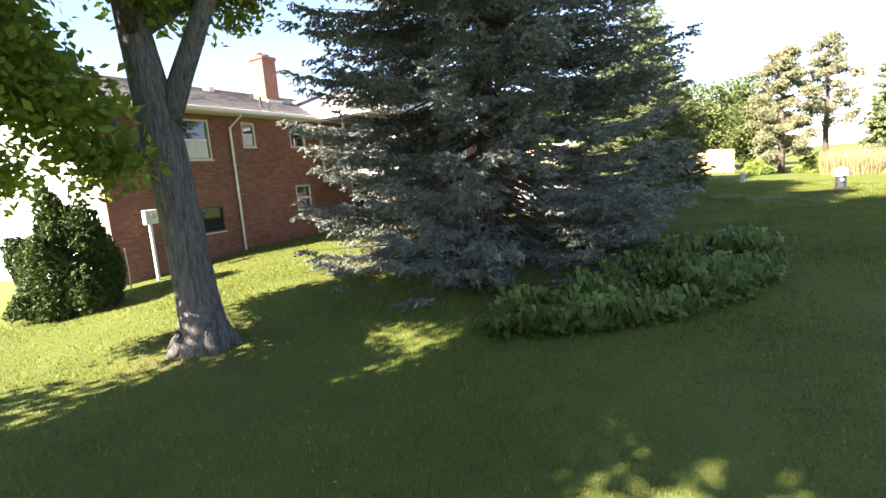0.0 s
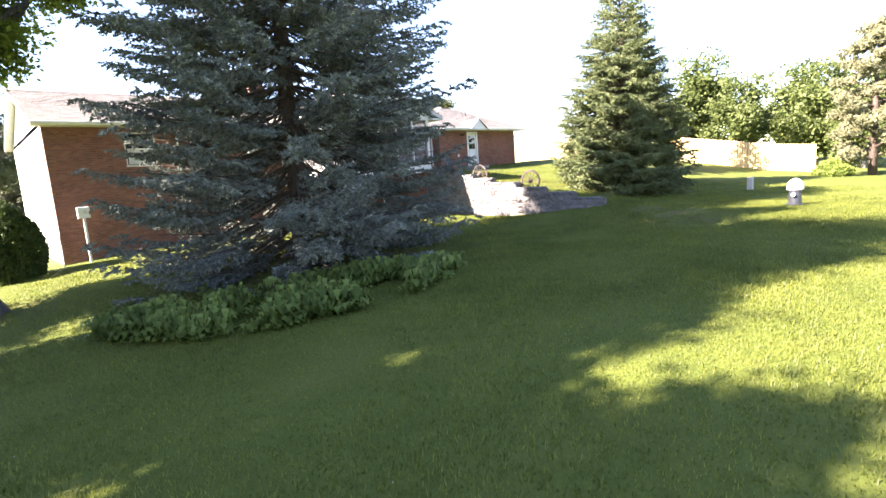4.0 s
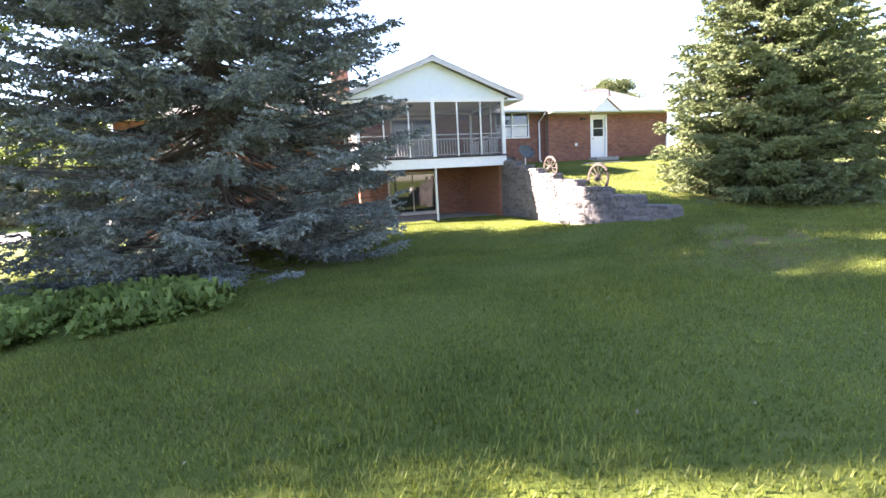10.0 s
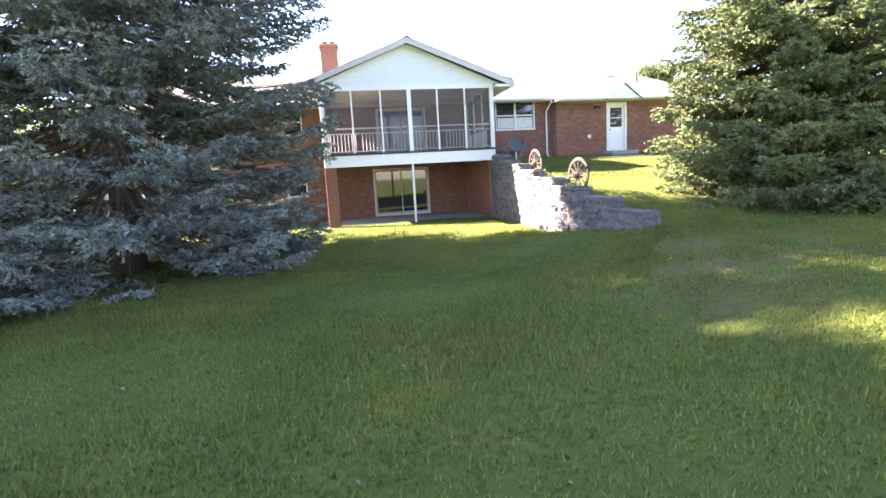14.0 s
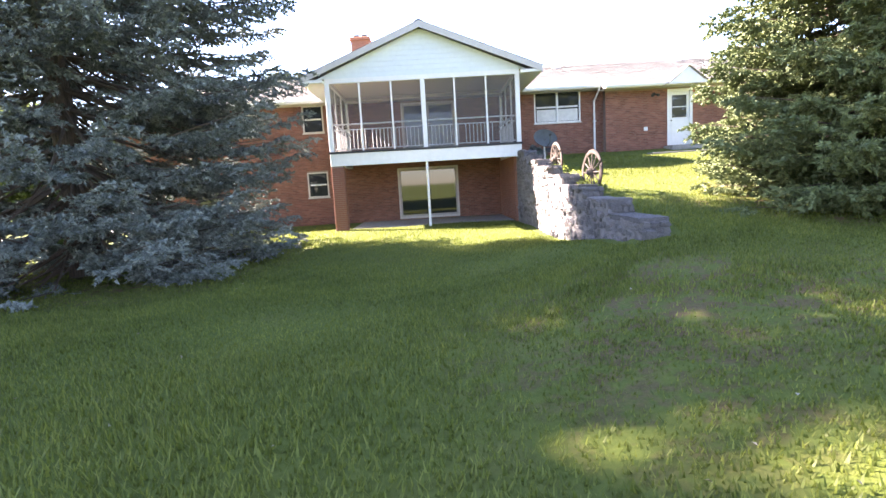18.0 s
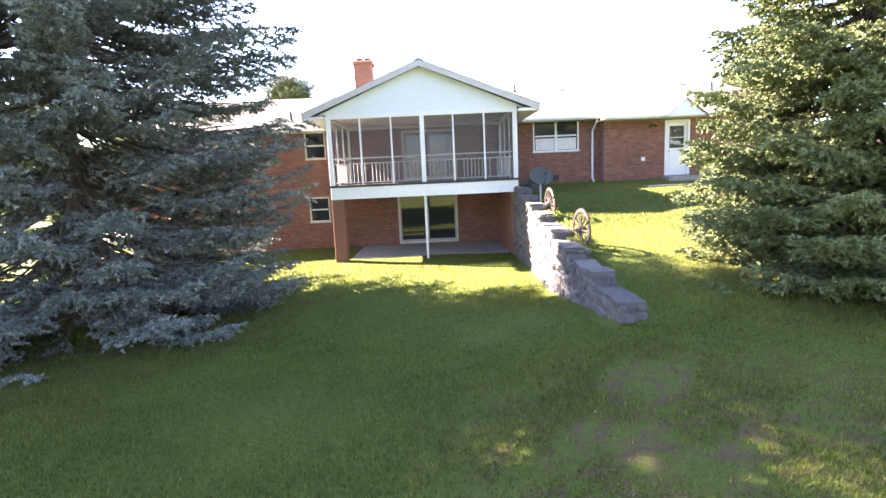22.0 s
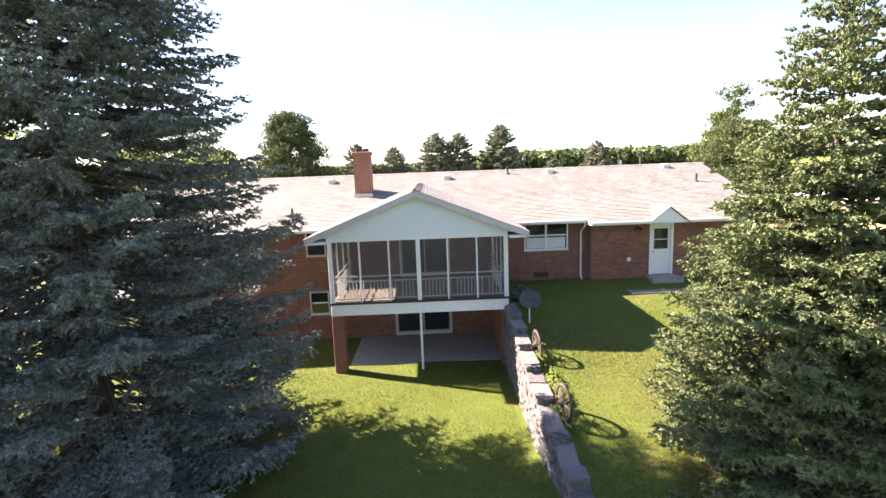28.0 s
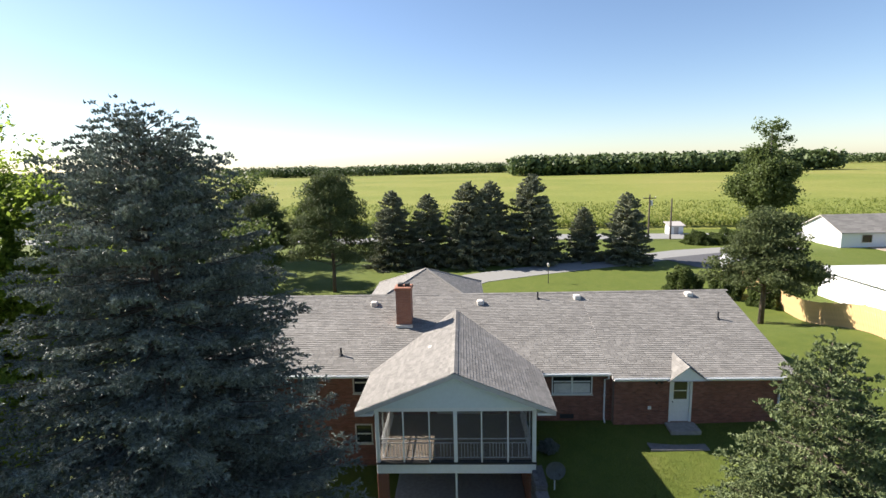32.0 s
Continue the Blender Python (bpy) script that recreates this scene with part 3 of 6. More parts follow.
sliding_door(*SLIDE, WALL_Y)
sliding_door(*UPSLIDE, WALL_Y)
for i in range(9):
    x = -0.83 + i * 0.11
    part("curtain_fold", Mesh().tube([(x, 4.2, 2.75), (x + 0.01, 4.2, 3.7), (x, 4.2, 4.65)], [0.06, 0.05, 0.045], 7), M["blind"], house, "pale curtain")

# back door with its small gabled hood
bd = part("door", Mesh().box(DOOR[0] + 0.06, DOOR[1] - 0.06, WING_Y + 0.05, WING_Y + 0.1, DOOR[2], DOOR[3] - 0.06), M["white"], house, "white half-glazed back door")
jam = Mesh().box(DOOR[0] - 0.04, DOOR[0] + 0.06, WING_Y - 0.03, WING_Y + 0.14, DOOR[2], DOOR[3] + 0.04)
jam.box(DOOR[1] - 0.06, DOOR[1] + 0.04, WING_Y - 0.03, WING_Y + 0.14, DOOR[2], DOOR[3] + 0.04).box(DOOR[0] + 0.06, DOOR[1] - 0.06, WING_Y - 0.03, WING_Y + 0.14, DOOR[3] - 0.06, DOOR[3] + 0.04)
part("door_frame", jam, M["white"], bd)
part("pane", Mesh().box(DOOR[0] + 0.18, DOOR[1] - 0.18, WING_Y + 0.035, WING_Y + 0.045, DOOR[2] + 1.1, DOOR[3] - 0.2), M["glass"], bd)
part("glazing_bar", Mesh().box(DOOR[0] + 0.18, DOOR[1] - 0.18, WING_Y + 0.02, WING_Y + 0.034, DOOR[2] + 1.5, DOOR[2] + 1.53), M["white"], bd)
for k in (0, 1):
    z = DOOR[2] + 0.12 + 0.45 * k
    part("raised_panel", Mesh().box(DOOR[0] + 0.18, DOOR[1] - 0.18, WING_Y + 0.03, WING_Y + 0.049, z, z + 0.36), M["white"], bd)
part("knob", Mesh().tube([(DOOR[0] + 0.13, WING_Y + 0.05, DOOR[2] + 0.98), (DOOR[0] + 0.13, WING_Y - 0.02, DOOR[2] + 0.98)], [0.015, 0.03]), M["dark"], bd, "dark metal knob")
part("step", Mesh().box(DOOR[0] - 0.2, DOOR[1] + 0.2, WING_Y - 0.8, WING_Y - 0.002, 2.0, DOOR[2] - 0.03, 0.02), M["concrete"], house)


def courses(a, b, c, d, rise=0.15, tab=0.32, seed=0, lift=0.012):
    """Shingle tabs over the slope a-b (eave) to d-c (top): each course laps the one below; every tab its own slip."""
    a, b, c, d = [np.array(p, float) for p in (a, b, c, d)]
    rng = np.random.default_rng(seed)
    n = unit(np.cross(b - a, d - a))
    L = np.linalg.norm((d + c - a - b) / 2)
    k = max(2, int(L / rise))
    out = []
    for i in range(k):
        p0, p1 = a + (d - a) * i / k, b + (c - b) * i / k
        q0, q1 = a + (d - a) * min(1, (i + 1.15) / k), b + (c - b) * min(1, (i + 1.15) / k)
        wlen = np.linalg.norm(p1 - p0)
        if wlen < 0.05:
            continue
        cnt = max(1, int(wlen / tab))
        ph = rng.uniform(0, 1)
        cuts = np.clip((np.arange(cnt + 2) - ph) / cnt, 0, 1)
        cuts = np.unique(cuts)
        u0, u1 = cuts[:-1], cuts[1:]
        j = rng.uniform(0, 0.006, len(u0))[:, None]
        lo0, lo1 = p0 + (p1 - p0) * u0[:, None] + n * (lift + j), p0 + (p1 - p0) * (u1 - 0.012 / max(wlen, 1))[:, None] + n * (lift + j)
        hi0, hi1 = q0 + (q1 - q0) * u0[:, None] + n * 0.001, q0 + (q1 - q0) * (u1 - 0.012 / max(wlen, 1))[:, None] + n * 0.001
        out.append(np.stack([lo0, lo1, hi1, hi0], 1))
        b0, b1 = p0 + (p1 - p0) * u0[:, None] - n * 0.005, p0 + (p1 - p0) * u1[:, None] - n * 0.005
        out.append(np.stack([b0, b1, lo1, lo0], 1))
    return np.concatenate(out)


def slab(pts, t=0.12):
    """A thick sheet under the given corners."""
    m = Mesh()
    n = len(pts)
    m.add(list(pts) + [(x, y, z - t) for x, y, z in pts], [tuple(range(n)), tuple(range(2 * n - 1, n - 1, -1))] + [(i, i + n, (i + 1) % n + n, (i + 1) % n) for i in range(n)])
    return m


SL = (RIDGE_Z - EAVE_Z) / (RIDGE_Y - 3.4)
VALLEY_Y = 3.4 + (6.55 - EAVE_Z) / SL
roof_parts = []
JX = 7.05
L0, R0 = LEFT_X - 0.35, RIGHT_X + 0.4
WE_Y, WE_Z = 3.05, EAVE_Z - 0.1
wing_ridge = WE_Z + SL * (RIDGE_Y - WE_Y)
deck = part("roof", slab([(L0, 3.4, EAVE_Z), (JX, 3.4, EAVE_Z), (JX, RIDGE_Y, RIDGE_Z), (L0, RIDGE_Y, RIDGE_Z)]), M["rake"], house, "low-pitched grey shingle roof")
part("roof_deck", slab([(JX, WE_Y, WE_Z), (R0, WE_Y, WE_Z), (R0, RIDGE_Y, wing_ridge), (JX, RIDGE_Y, wing_ridge)]), M["rake"], deck)
part("roof_deck", slab([(L0, RIDGE_Y, RIDGE_Z), (R0, RIDGE_Y, RIDGE_Z - 0.02), (R0, 16.5, EAVE_Z), (L0, 16.5, EAVE_Z)]), M["rake"], deck)
q = [courses((L0, 3.36, EAVE_Z), (JX, 3.36, EAVE_Z), (JX, RIDGE_Y, RIDGE_Z), (L0, RIDGE_Y, RIDGE_Z), seed=1),
     courses((JX, WE_Y - 0.04, WE_Z), (R0, WE_Y - 0.04, WE_Z), (R0, RIDGE_Y, wing_ridge), (JX, RIDGE_Y, wing_ridge), seed=2),
     courses((R0, 16.54, EAVE_Z), (L0, 16.54, EAVE_Z), (L0, RIDGE_Y, RIDGE_Z), (R0, RIDGE_Y, RIDGE_Z - 0.02), seed=3, rise=0.3, tab=1.0)]
tagged(part("shingles", quad_mesh("shingles", np.concatenate(q), M["shingle"]), None, deck), kind="stuff")
rc = Mesh()
for i in range(94):
    x = L0 + i * 0.3
    z = RIDGE_Z if x < JX else wing_ridge
    rc.add([(x, RIDGE_Y - 0.15, z - 0.02), (x + 0.32, RIDGE_Y - 0.15, z - 0.028), (x + 0.32, RIDGE_Y, z + 0.028), (x, RIDGE_Y, z + 0.035), (x + 0.32, RIDGE_Y + 0.15, z - 0.028), (x, RIDGE_Y + 0.15, z - 0.02)],
           [(0, 1, 2, 3), (3, 2, 4, 5)])
part("ridge_cap", rc, M["shingle"], deck)
# eaves: soffit, fascia, gutters
part("soffit", Mesh().box(L0, JX, 3.42, WALL_Y - 0.002, 4.80, 4.83), M["trim"], house)
part("soffit", Mesh().box(JX + 0.02, R0, WE_Y + 0.02, WING_Y - 0.002, 4.70, 4.73), M["trim"], house)


def gutter(x0, x1, y, z):
    m = Mesh()
    prof = [(0, 0.06), (0, -0.07), (-0.07, -0.09), (-0.115, -0.04), (-0.125, 0.04), (-0.11, 0.05), (-0.10, -0.03), (-0.06, -0.07), (-0.012, -0.055), (-0.012, 0.06)]
    n = len(prof)
    m.add([(x, y + p, z + q) for x in (x0, x1) for p, q in prof], [(i, (i + 1) % n, n + (i + 1) % n, n + i) for i in range(n)] + [tuple(range(n)), tuple(range(2 * n - 1, n - 1, -1))])
    return part("gutter", m, M["white"], house, "white metal gutter")


gutter(L0, -3.9, 3.37, EAVE_Z - 0.06)
gutter(3.9, JX, 3.37, EAVE_Z - 0.06)
gutter(JX + 0.05, R0, WE_Y - 0.03, WE_Z - 0.06)


def downspout(x, y0, y1, ztop, zbot):
    m = Mesh().tube([(x, y0, ztop), (x, y0, ztop - 0.12), (x, y1, ztop - 0.45), (x, y1, zbot + 0.12), (x, y1 - 0.18, zbot)], 0.042, 8)
    ob = part("downspout", m, M["white"], house, "white downspout")
    part("strap", Mesh().box(x - 0.06, x + 0.06, y1 - 0.05, y1 + 0.03, (ztop + zbot) / 2, (ztop + zbot) / 2 + 0.03), M["white"], ob)


downspout(6.95, 3.30, 3.93, EAVE_Z - 0.13, 2.3)
downspout(14.7, WE_Y - 0.08, 3.53, WE_Z - 0.13, 2.35)
downspout(-7.9, 3.30, 3.93, EAVE_Z - 0.13, -0.4)
# hood over the back door
hx, hz, ht = (DOOR[0] + DOOR[1]) / 2, 4.72, 5.4
hood = part("door_hood", Mesh().add([(hx - 0.85, 2.85, hz), (hx + 0.85, 2.85, hz), (hx, 2.85, ht), (hx - 0.85, 4.4, hz + 0.42), (hx + 0.85, 4.4, hz + 0.42), (hx, 4.9, ht)],
            [(0, 2, 5, 3), (1, 4, 5, 2), (0, 3, 4, 1)]), M["rake"], house, "small gabled hood")
part("hood_gable", Mesh().add([(hx - 0.8, 2.9, hz), (hx + 0.8, 2.9, hz), (hx, 2.9, ht - 0.03), (hx - 0.8, 2.97, hz), (hx + 0.8, 2.97, hz), (hx, 2.97, ht - 0.03)],
     [(0, 1, 2), (5, 4, 3), (0, 3, 4, 1)]), M["white"], hood)
tagged(part("shingles", quad_mesh("shingles", np.concatenate([courses((hx - 0.9, 4.9, hz + 0.0), (hx - 0.9, 2.82, hz - 0.02), (hx, 2.82, ht), (hx, 4.9, ht), seed=8),
      courses((hx + 0.9, 2.82, hz - 0.02), (hx + 0.9, 4.9, hz), (hx, 4.9, ht), (hx, 2.82, ht), seed=9)]), M["shingle"]), None, hood), kind="stuff")

# chimney
cx0, cx1, cy0, cy1, cz = -3.12, -2.32, 6.9, 7.7, 8.05
chim = part("chimney", Mesh().box(cx0, cx1, cy0, cy1, 5.6, cz), M["brick"], house, "red brick chimney")
part("chimney_cap", Mesh().box(cx0 - 0.06, cx1 + 0.06, cy0 - 0.06, cy1 + 0.06, cz, cz + 0.14, 0.03), M["red"], chim)
for k in (0.22, 0.58):
    part("flue", Mesh().box(cx0 + k - 0.12, cx0 + k + 0.14, cy0 + 0.25, cy0 + 0.55, cz + 0.14, cz + 0.3, 0.02), M["dark"], chim)
part("flashing", Mesh().box(cx0 - 0.05, cx1 + 0.05, cy0 - 0.12, cy0 - 0.002, 5.98, 6.2), M["trim"], chim)


def roof_vent(x, y, box=True):
    z = EAVE_Z + SL * (y - 3.4)
    if box:
        part("roof_vent", Mesh().box(x - 0.19, x + 0.19, y - 0.2, y + 0.2, z - 0.05, z + 0.2, 0.05), M["trim"], house, "pale metal roof vent")
    else:
        ob = part("vent_pipe", Mesh().tube([(x, y, z - 0.1), (x, y, z + 0.4)], 0.05), M["dark"], house, "dark plumbing vent pipe")
        part("flashing", Mesh().tube([(x, y, z - 0.05), (x, y, z + 0.08)], [0.17, 0.07], 10), M["dark"], ob)


for x, y in ((-4.6, 8.9), (1.35, 8.9), (6.8, 9.3), (13.0, 9.4)):
    roof_vent(x, y)
for x, y in ((4.6, 9.3), (-5.6, 4.7), (13.6, 7.2)):
    roof_vent(x, y, False)

# ---- the screened porch over the patio ----
PW, PZ, HEAD = 3.2, 2.62, 4.84
APEX_Z, TIP_X, TIP_Z, ROOF_FRONT = 6.58, 3.9, 5.02, -0.35
part("beam", Mesh().box(-PW, PW, -0.02, 0.16, 2.17, PZ - 0.05, 0.01), M["white"], house, "white porch beam")
part("beam", Mesh().box(-PW, -PW + 0.16, 0.165, WALL_Y - 0.002, 2.2, PZ - 0.05), M["white"], house)
part("beam", Mesh().box(PW - 0.16, PW, 0.165, WALL_Y - 0.002, 2.2, PZ - 0.05), M["white"], house)
part("deck_edge", Mesh().box(-PW - 0.03, PW + 0.03, -0.05, 0.18, PZ - 0.048, PZ + 0.02), M["dark"], house, "dark deck edge")
for i in range(28):
    y = 0.19 + i * 0.136
    part("deck_board", Mesh().box(-PW + 0.02, PW - 0.02, y, y + 0.128, PZ - 0.04, PZ + 0.01), M["deck"], house)
for i in range(7):
    x = -PW + 0.07 + i * (2 * PW - 0.14) / 6
    w = 0.075 if i in (0, 3, 6) else 0.028
    part("porch_post", Mesh().box(x - w, x + w, 0.0, 0.14 if i in (0, 3, 6) else 0.07, PZ + 0.021, HEAD, 0.008), M["white"], house)
for sx in (-1, 1):
    for k in range(1, 4):
        y = 0.07 + k * 1.28
        w = 0.028 if k < 3 else 0.06
        part("porch_post", Mesh().box(sx * (PW - 0.075) - w, sx * (PW - 0.075) + w, y - w, y + w, PZ + 0.011, HEAD, 0.006), M["white"], house)
part("header", Mesh().box(-PW, PW, -0.01, 0.15, HEAD + 0.001, HEAD + 0.16), M["white"], house)
for sx in (-1, 1):
    part("header", Mesh().box(min(sx * PW, sx * (PW - 0.15)), max(sx * PW, sx * (PW - 0.15)), 0.152, WALL_Y - 0.002, HEAD + 0.001, HEAD + 0.16), M["white"], house)
part("porch_ceiling", Mesh().box(-PW + 0.15, PW - 0.15, 0.16, WALL_Y - 0.002, HEAD + 0.10, HEAD + 0.14), M["trim"], house)
# screens
for i in range(6):
    x0 = -PW + 0.07 + i * (2 * PW - 0.14) / 6 + 0.03
    part("screen_panel", Mesh().box(x0, x0 + (2 * PW - 0.14) / 6 - 0.06, 0.074, 0.076, PZ + 0.02, HEAD), M["screen"], house, "grey insect screen")
for sx in (-1, 1):
    for k in range(3):
        y0 = 0.15 + k * 1.28
        part("screen_panel", Mesh().box(sx * (PW - 0.06) - 0.001, sx * (PW - 0.06) + 0.001, y0, y0 + 1.18, PZ + 0.02, HEAD), M["screen"], house, "grey insect screen")


def railing(p0, p1, z, gaps=0.125):
    """A white metal railing between two points: rails, balusters."""
    p0, p1 = Vector(p0), Vector(p1)
    d = (p1 - p0)
    L = d.length
    top = part("railing", Mesh().tube([(*p0.xy, z + 0.92), (*p1.xy, z + 0.92)], 0.028, 6), M["white"], house, "white metal railing")
    part("rail", Mesh().tube([(*p0.xy, z + 0.74), (*p1.xy, z + 0.74)], 0.02, 6), M["white"], top)
    part("rail", Mesh().tube([(*p0.xy, z + 0.10), (*p1.xy, z + 0.10)], 0.02, 6), M["white"], top)
    n = int(L / gaps)
    me = Mesh().tube([(0, 0, 0.1), (0, 0, 0.74)], 0.014, 4).data("baluster", M["white"])
    for i in range(1, n):
        if i % 9 in (0,):
            continue
        b = new("baluster", me)
        b.parent = top
        q = p0 + d * (i / n)
        b.location = (q.x, q.y, z)


for i in range(2):
    railing((-PW + 0.16 + i * (PW - 0.06), 0.22), (-0.1 + i * (PW - 0.06), 0.22), PZ)
for sx in (-1, 1):
    railing((sx * (PW - 0.2), 0.3), (sx * (PW - 0.2), 3.8), PZ)
# gable: lapped siding, trim, roof
gs = Mesh()
n = 9
for i in range(n):
    za, zb = 4.99 + i * (6.40 - 4.99) / n, 4.99 + (i + 1) * (6.40 - 4.99) / n
    wa = (APEX_Z - 0.14 - za) / (APEX_Z - 0.14 - 4.99) * 3.45
    wb = (APEX_Z - 0.14 - zb) / (APEX_Z - 0.14 - 4.99) * 3.45
    gs.add([(-wa, -0.015, za), (wa, -0.015, za), (wb, 0.0, zb), (-wb, 0.0, zb), (-wa, 0.1, za), (wa, 0.1, za)], [(0, 1, 2, 3), (0, 4, 5, 1)])
part("gable_siding", gs, M["siding"], house, "pale lapped siding")
roof2 = part("porch_roof", slab([(-TIP_X, ROOF_FRONT, TIP_Z), (0, ROOF_FRONT, APEX_Z), (0, VALLEY_Y, APEX_Z), (-TIP_X, 3.55, TIP_Z)], 0.1), M["rake"], house, "gabled shingle porch roof")
part("roof_deck", slab([(0, ROOF_FRONT, APEX_Z), (TIP_X, ROOF_FRONT, TIP_Z), (TIP_X, 3.55, TIP_Z), (0, VALLEY_Y, APEX_Z)], 0.1), M["rake"], roof2)
tagged(part("shingles", quad_mesh("shingles", np.concatenate([
    courses((-TIP_X - 0.03, 3.5, TIP_Z - 0.01), (-TIP_X - 0.03, ROOF_FRONT - 0.02, TIP_Z - 0.01), (0, ROOF_FRONT - 0.02, APEX_Z), (0, VALLEY_Y, APEX_Z), seed=4),
    courses((TIP_X + 0.03, ROOF_FRONT - 0.02, TIP_Z - 0.01), (TIP_X + 0.03, 3.5, TIP_Z - 0.01), (0, VALLEY_Y, APEX_Z), (0, ROOF_FRONT - 0.02, APEX_Z), seed=5)]), M["shingle"]), None, roof2), kind="stuff")
rc = Mesh()
for i in range(28):
    y = ROOF_FRONT - 0.02 + i * 0.3
    rc.add([(-0.15, y, APEX_Z - 0.03), (-0.15, y + 0.32, APEX_Z - 0.038), (0, y + 0.32, APEX_Z + 0.03), (0, y, APEX_Z + 0.037), (0.15, y + 0.32, APEX_Z - 0.038), (0.15, y, APEX_Z - 0.03)], [(0, 3, 2, 1), (3, 5, 4, 2)])
part("ridge_cap", rc, M["shingle"], roof2)
part("roof_vent", Mesh().box(-1.25, -0.9, 3.6, 3.95, 5.9, 6.15, 0.05), M["trim"], roof2, "pale metal roof vent")
for sx in (-1, 1):
    part("rake_board", Mesh().add([(sx * TIP_X, ROOF_FRONT - 0.03, TIP_Z - 0.02), (0, ROOF_FRONT - 0.03, APEX_Z - 0.02), (0, ROOF_FRONT - 0.03, APEX_Z - 0.21), (sx * TIP_X, ROOF_FRONT - 0.03, TIP_Z - 0.21),
        (sx * TIP_X, ROOF_FRONT - 0.005, TIP_Z - 0.02), (0, ROOF_FRONT - 0.005, APEX_Z - 0.02), (0, ROOF_FRONT - 0.005, APEX_Z - 0.21), (sx * TIP_X, ROOF_FRONT - 0.005, TIP_Z - 0.21)],
        [(0, 1, 2, 3), (7, 6, 5, 4), (0, 4, 5, 1), (3, 2, 6, 7), (0, 3, 7, 4)]), M["rake_board"], roof2, "pale grey rake board")
    part("rake_soffit", Mesh().add([(sx * TIP_X, ROOF_FRONT, TIP_Z - 0.12), (0, ROOF_FRONT, APEX_Z - 0.12), (0, -0.02, APEX_Z - 0.12), (sx * TIP_X, -0.02, TIP_Z - 0.12)], [(0, 1, 2, 3)]), M["white"], roof2)
    xa, xb = sorted((sx * (PW + 0.001), sx * TIP_X))
    part("eave_box", Mesh().box(xa, xb, ROOF_FRONT + 0.002, 3.5, TIP_Z - 0.2, TIP_Z - 0.11), M["white"], roof2, "white boxed eave")
# below: patio, posts, side walls
patio = tagged(part("patio", Mesh().box(-PW + 0.42, 2.97, 0.75, WALL_Y - 0.002, -0.3, 0.0, 0.02), M["concrete"], None), "plain concrete patio slab under the porch", "patio", kind="structure")
pier = part("brick_pier", Mesh().box(-PW + 0.01, -PW + 0.39, 0.012, 0.39, -0.4, 2.168), M["brick_mortar"], house, "red brick pier")
stretcher = Mesh().box(-0.095, 0.095, -0.02, 0.02, -0.028, 0.028, 0.004).data("brick", M["brick_piece"])
header_b = Mesh().box(-0.045, 0.045, -0.02, 0.02, -0.028, 0.028, 0.004).data("brick", M["brick_piece"])
for k in range(32):
    z = -0.05 + k * 0.0677 + 0.034
    run = [(stretcher, 0.1), (stretcher, 0.3)] if k % 2 else [(header_b, 0.05), (stretcher, 0.2), (header_b, 0.35)]
    for me, u in run:
        for px, py, turn in ((-PW + u, 0.012, 0), (-PW + 0.01, u, 90), (-PW + 0.39, u, 90)):
            b = new("brick", me)
            b.parent = pier
            b.matrix_basis = pose(px, py, z, 0, 0, turn)
part("steel_post", Mesh().tube([(0, 0.07, 0), (0, 0.07, 2.168)], 0.045, 10), M["white"], house, "white steel post")
part("wall", Mesh().box(2.98, 3.2, 0.3, WALL_Y - 0.002, -0.3, 2.19), M["brick"], house)
part("crawl_vent", Mesh().box(4.9, 5.55, WALL_Y - 0.03, WALL_Y - 0.001, 2.42, 2.62), M["dark"], house, "dark crawl-space vent")
lamp = part("wall_lamp", Mesh().box(9.2, 9.32, WING_Y - 0.03, WING_Y - 0.001, 4.42, 4.54, 0.01), M["dark"], house, "dark outdoor wall lamp")
for s in (-0.06, 0.06):
    part("lamp_head", Mesh().tube([(9.26 + s, WING_Y - 0.05, 4.47), (9.26 + s * 2.2, WING_Y - 0.2, 4.40)], [0.03, 0.06], 8), M["dark"], lamp)
part("outlet_box", Mesh().box(8.85, 9.0, WING_Y - 0.05, WING_Y - 0.001, 3.05, 3.2, 0.01), M["white"], house, "white outlet cover")

# front wing with its pyramid roof
fx, fy, fr = -2.3, 18.0, 4.2
part("wall", Mesh().box(fx - 3.6, fx + 3.6, 16.01, fy + 3.6, -0.5, 4.9), M["brick"], house)
cor = [(fx - fr, fy - fr), (fx + fr, fy - fr), (fx + fr, fy + fr), (fx - fr, fy + fr)]
top = (fx, fy, 6.9)
fq = []
pyr = Mesh()
pyr.add([(*c, 4.9) for c in cor] + [top], [(0, 1, 4), (1, 2, 4), (2, 3, 4), (3, 0, 4), (3, 2, 1, 0)])
r3 = part("wing_roof", pyr, M["rake"], house, "pyramid shingle roof")
for i in range(4):
    a, b = cor[i], cor[(i + 1) % 4]
    fq.append(courses((*a, 4.9), (*b, 4.9), top, top, seed=20 + i))
tagged(part("shingles", quad_mesh("shingles", np.concatenate(fq), M["shingle"]), None, r3), kind="stuff")
for i in range(4):
    part("hip_cap", Mesh().tube([(*cor[i], 4.92), top], 0.06, 5), M["shingle"], r3)

# ---- trees ----


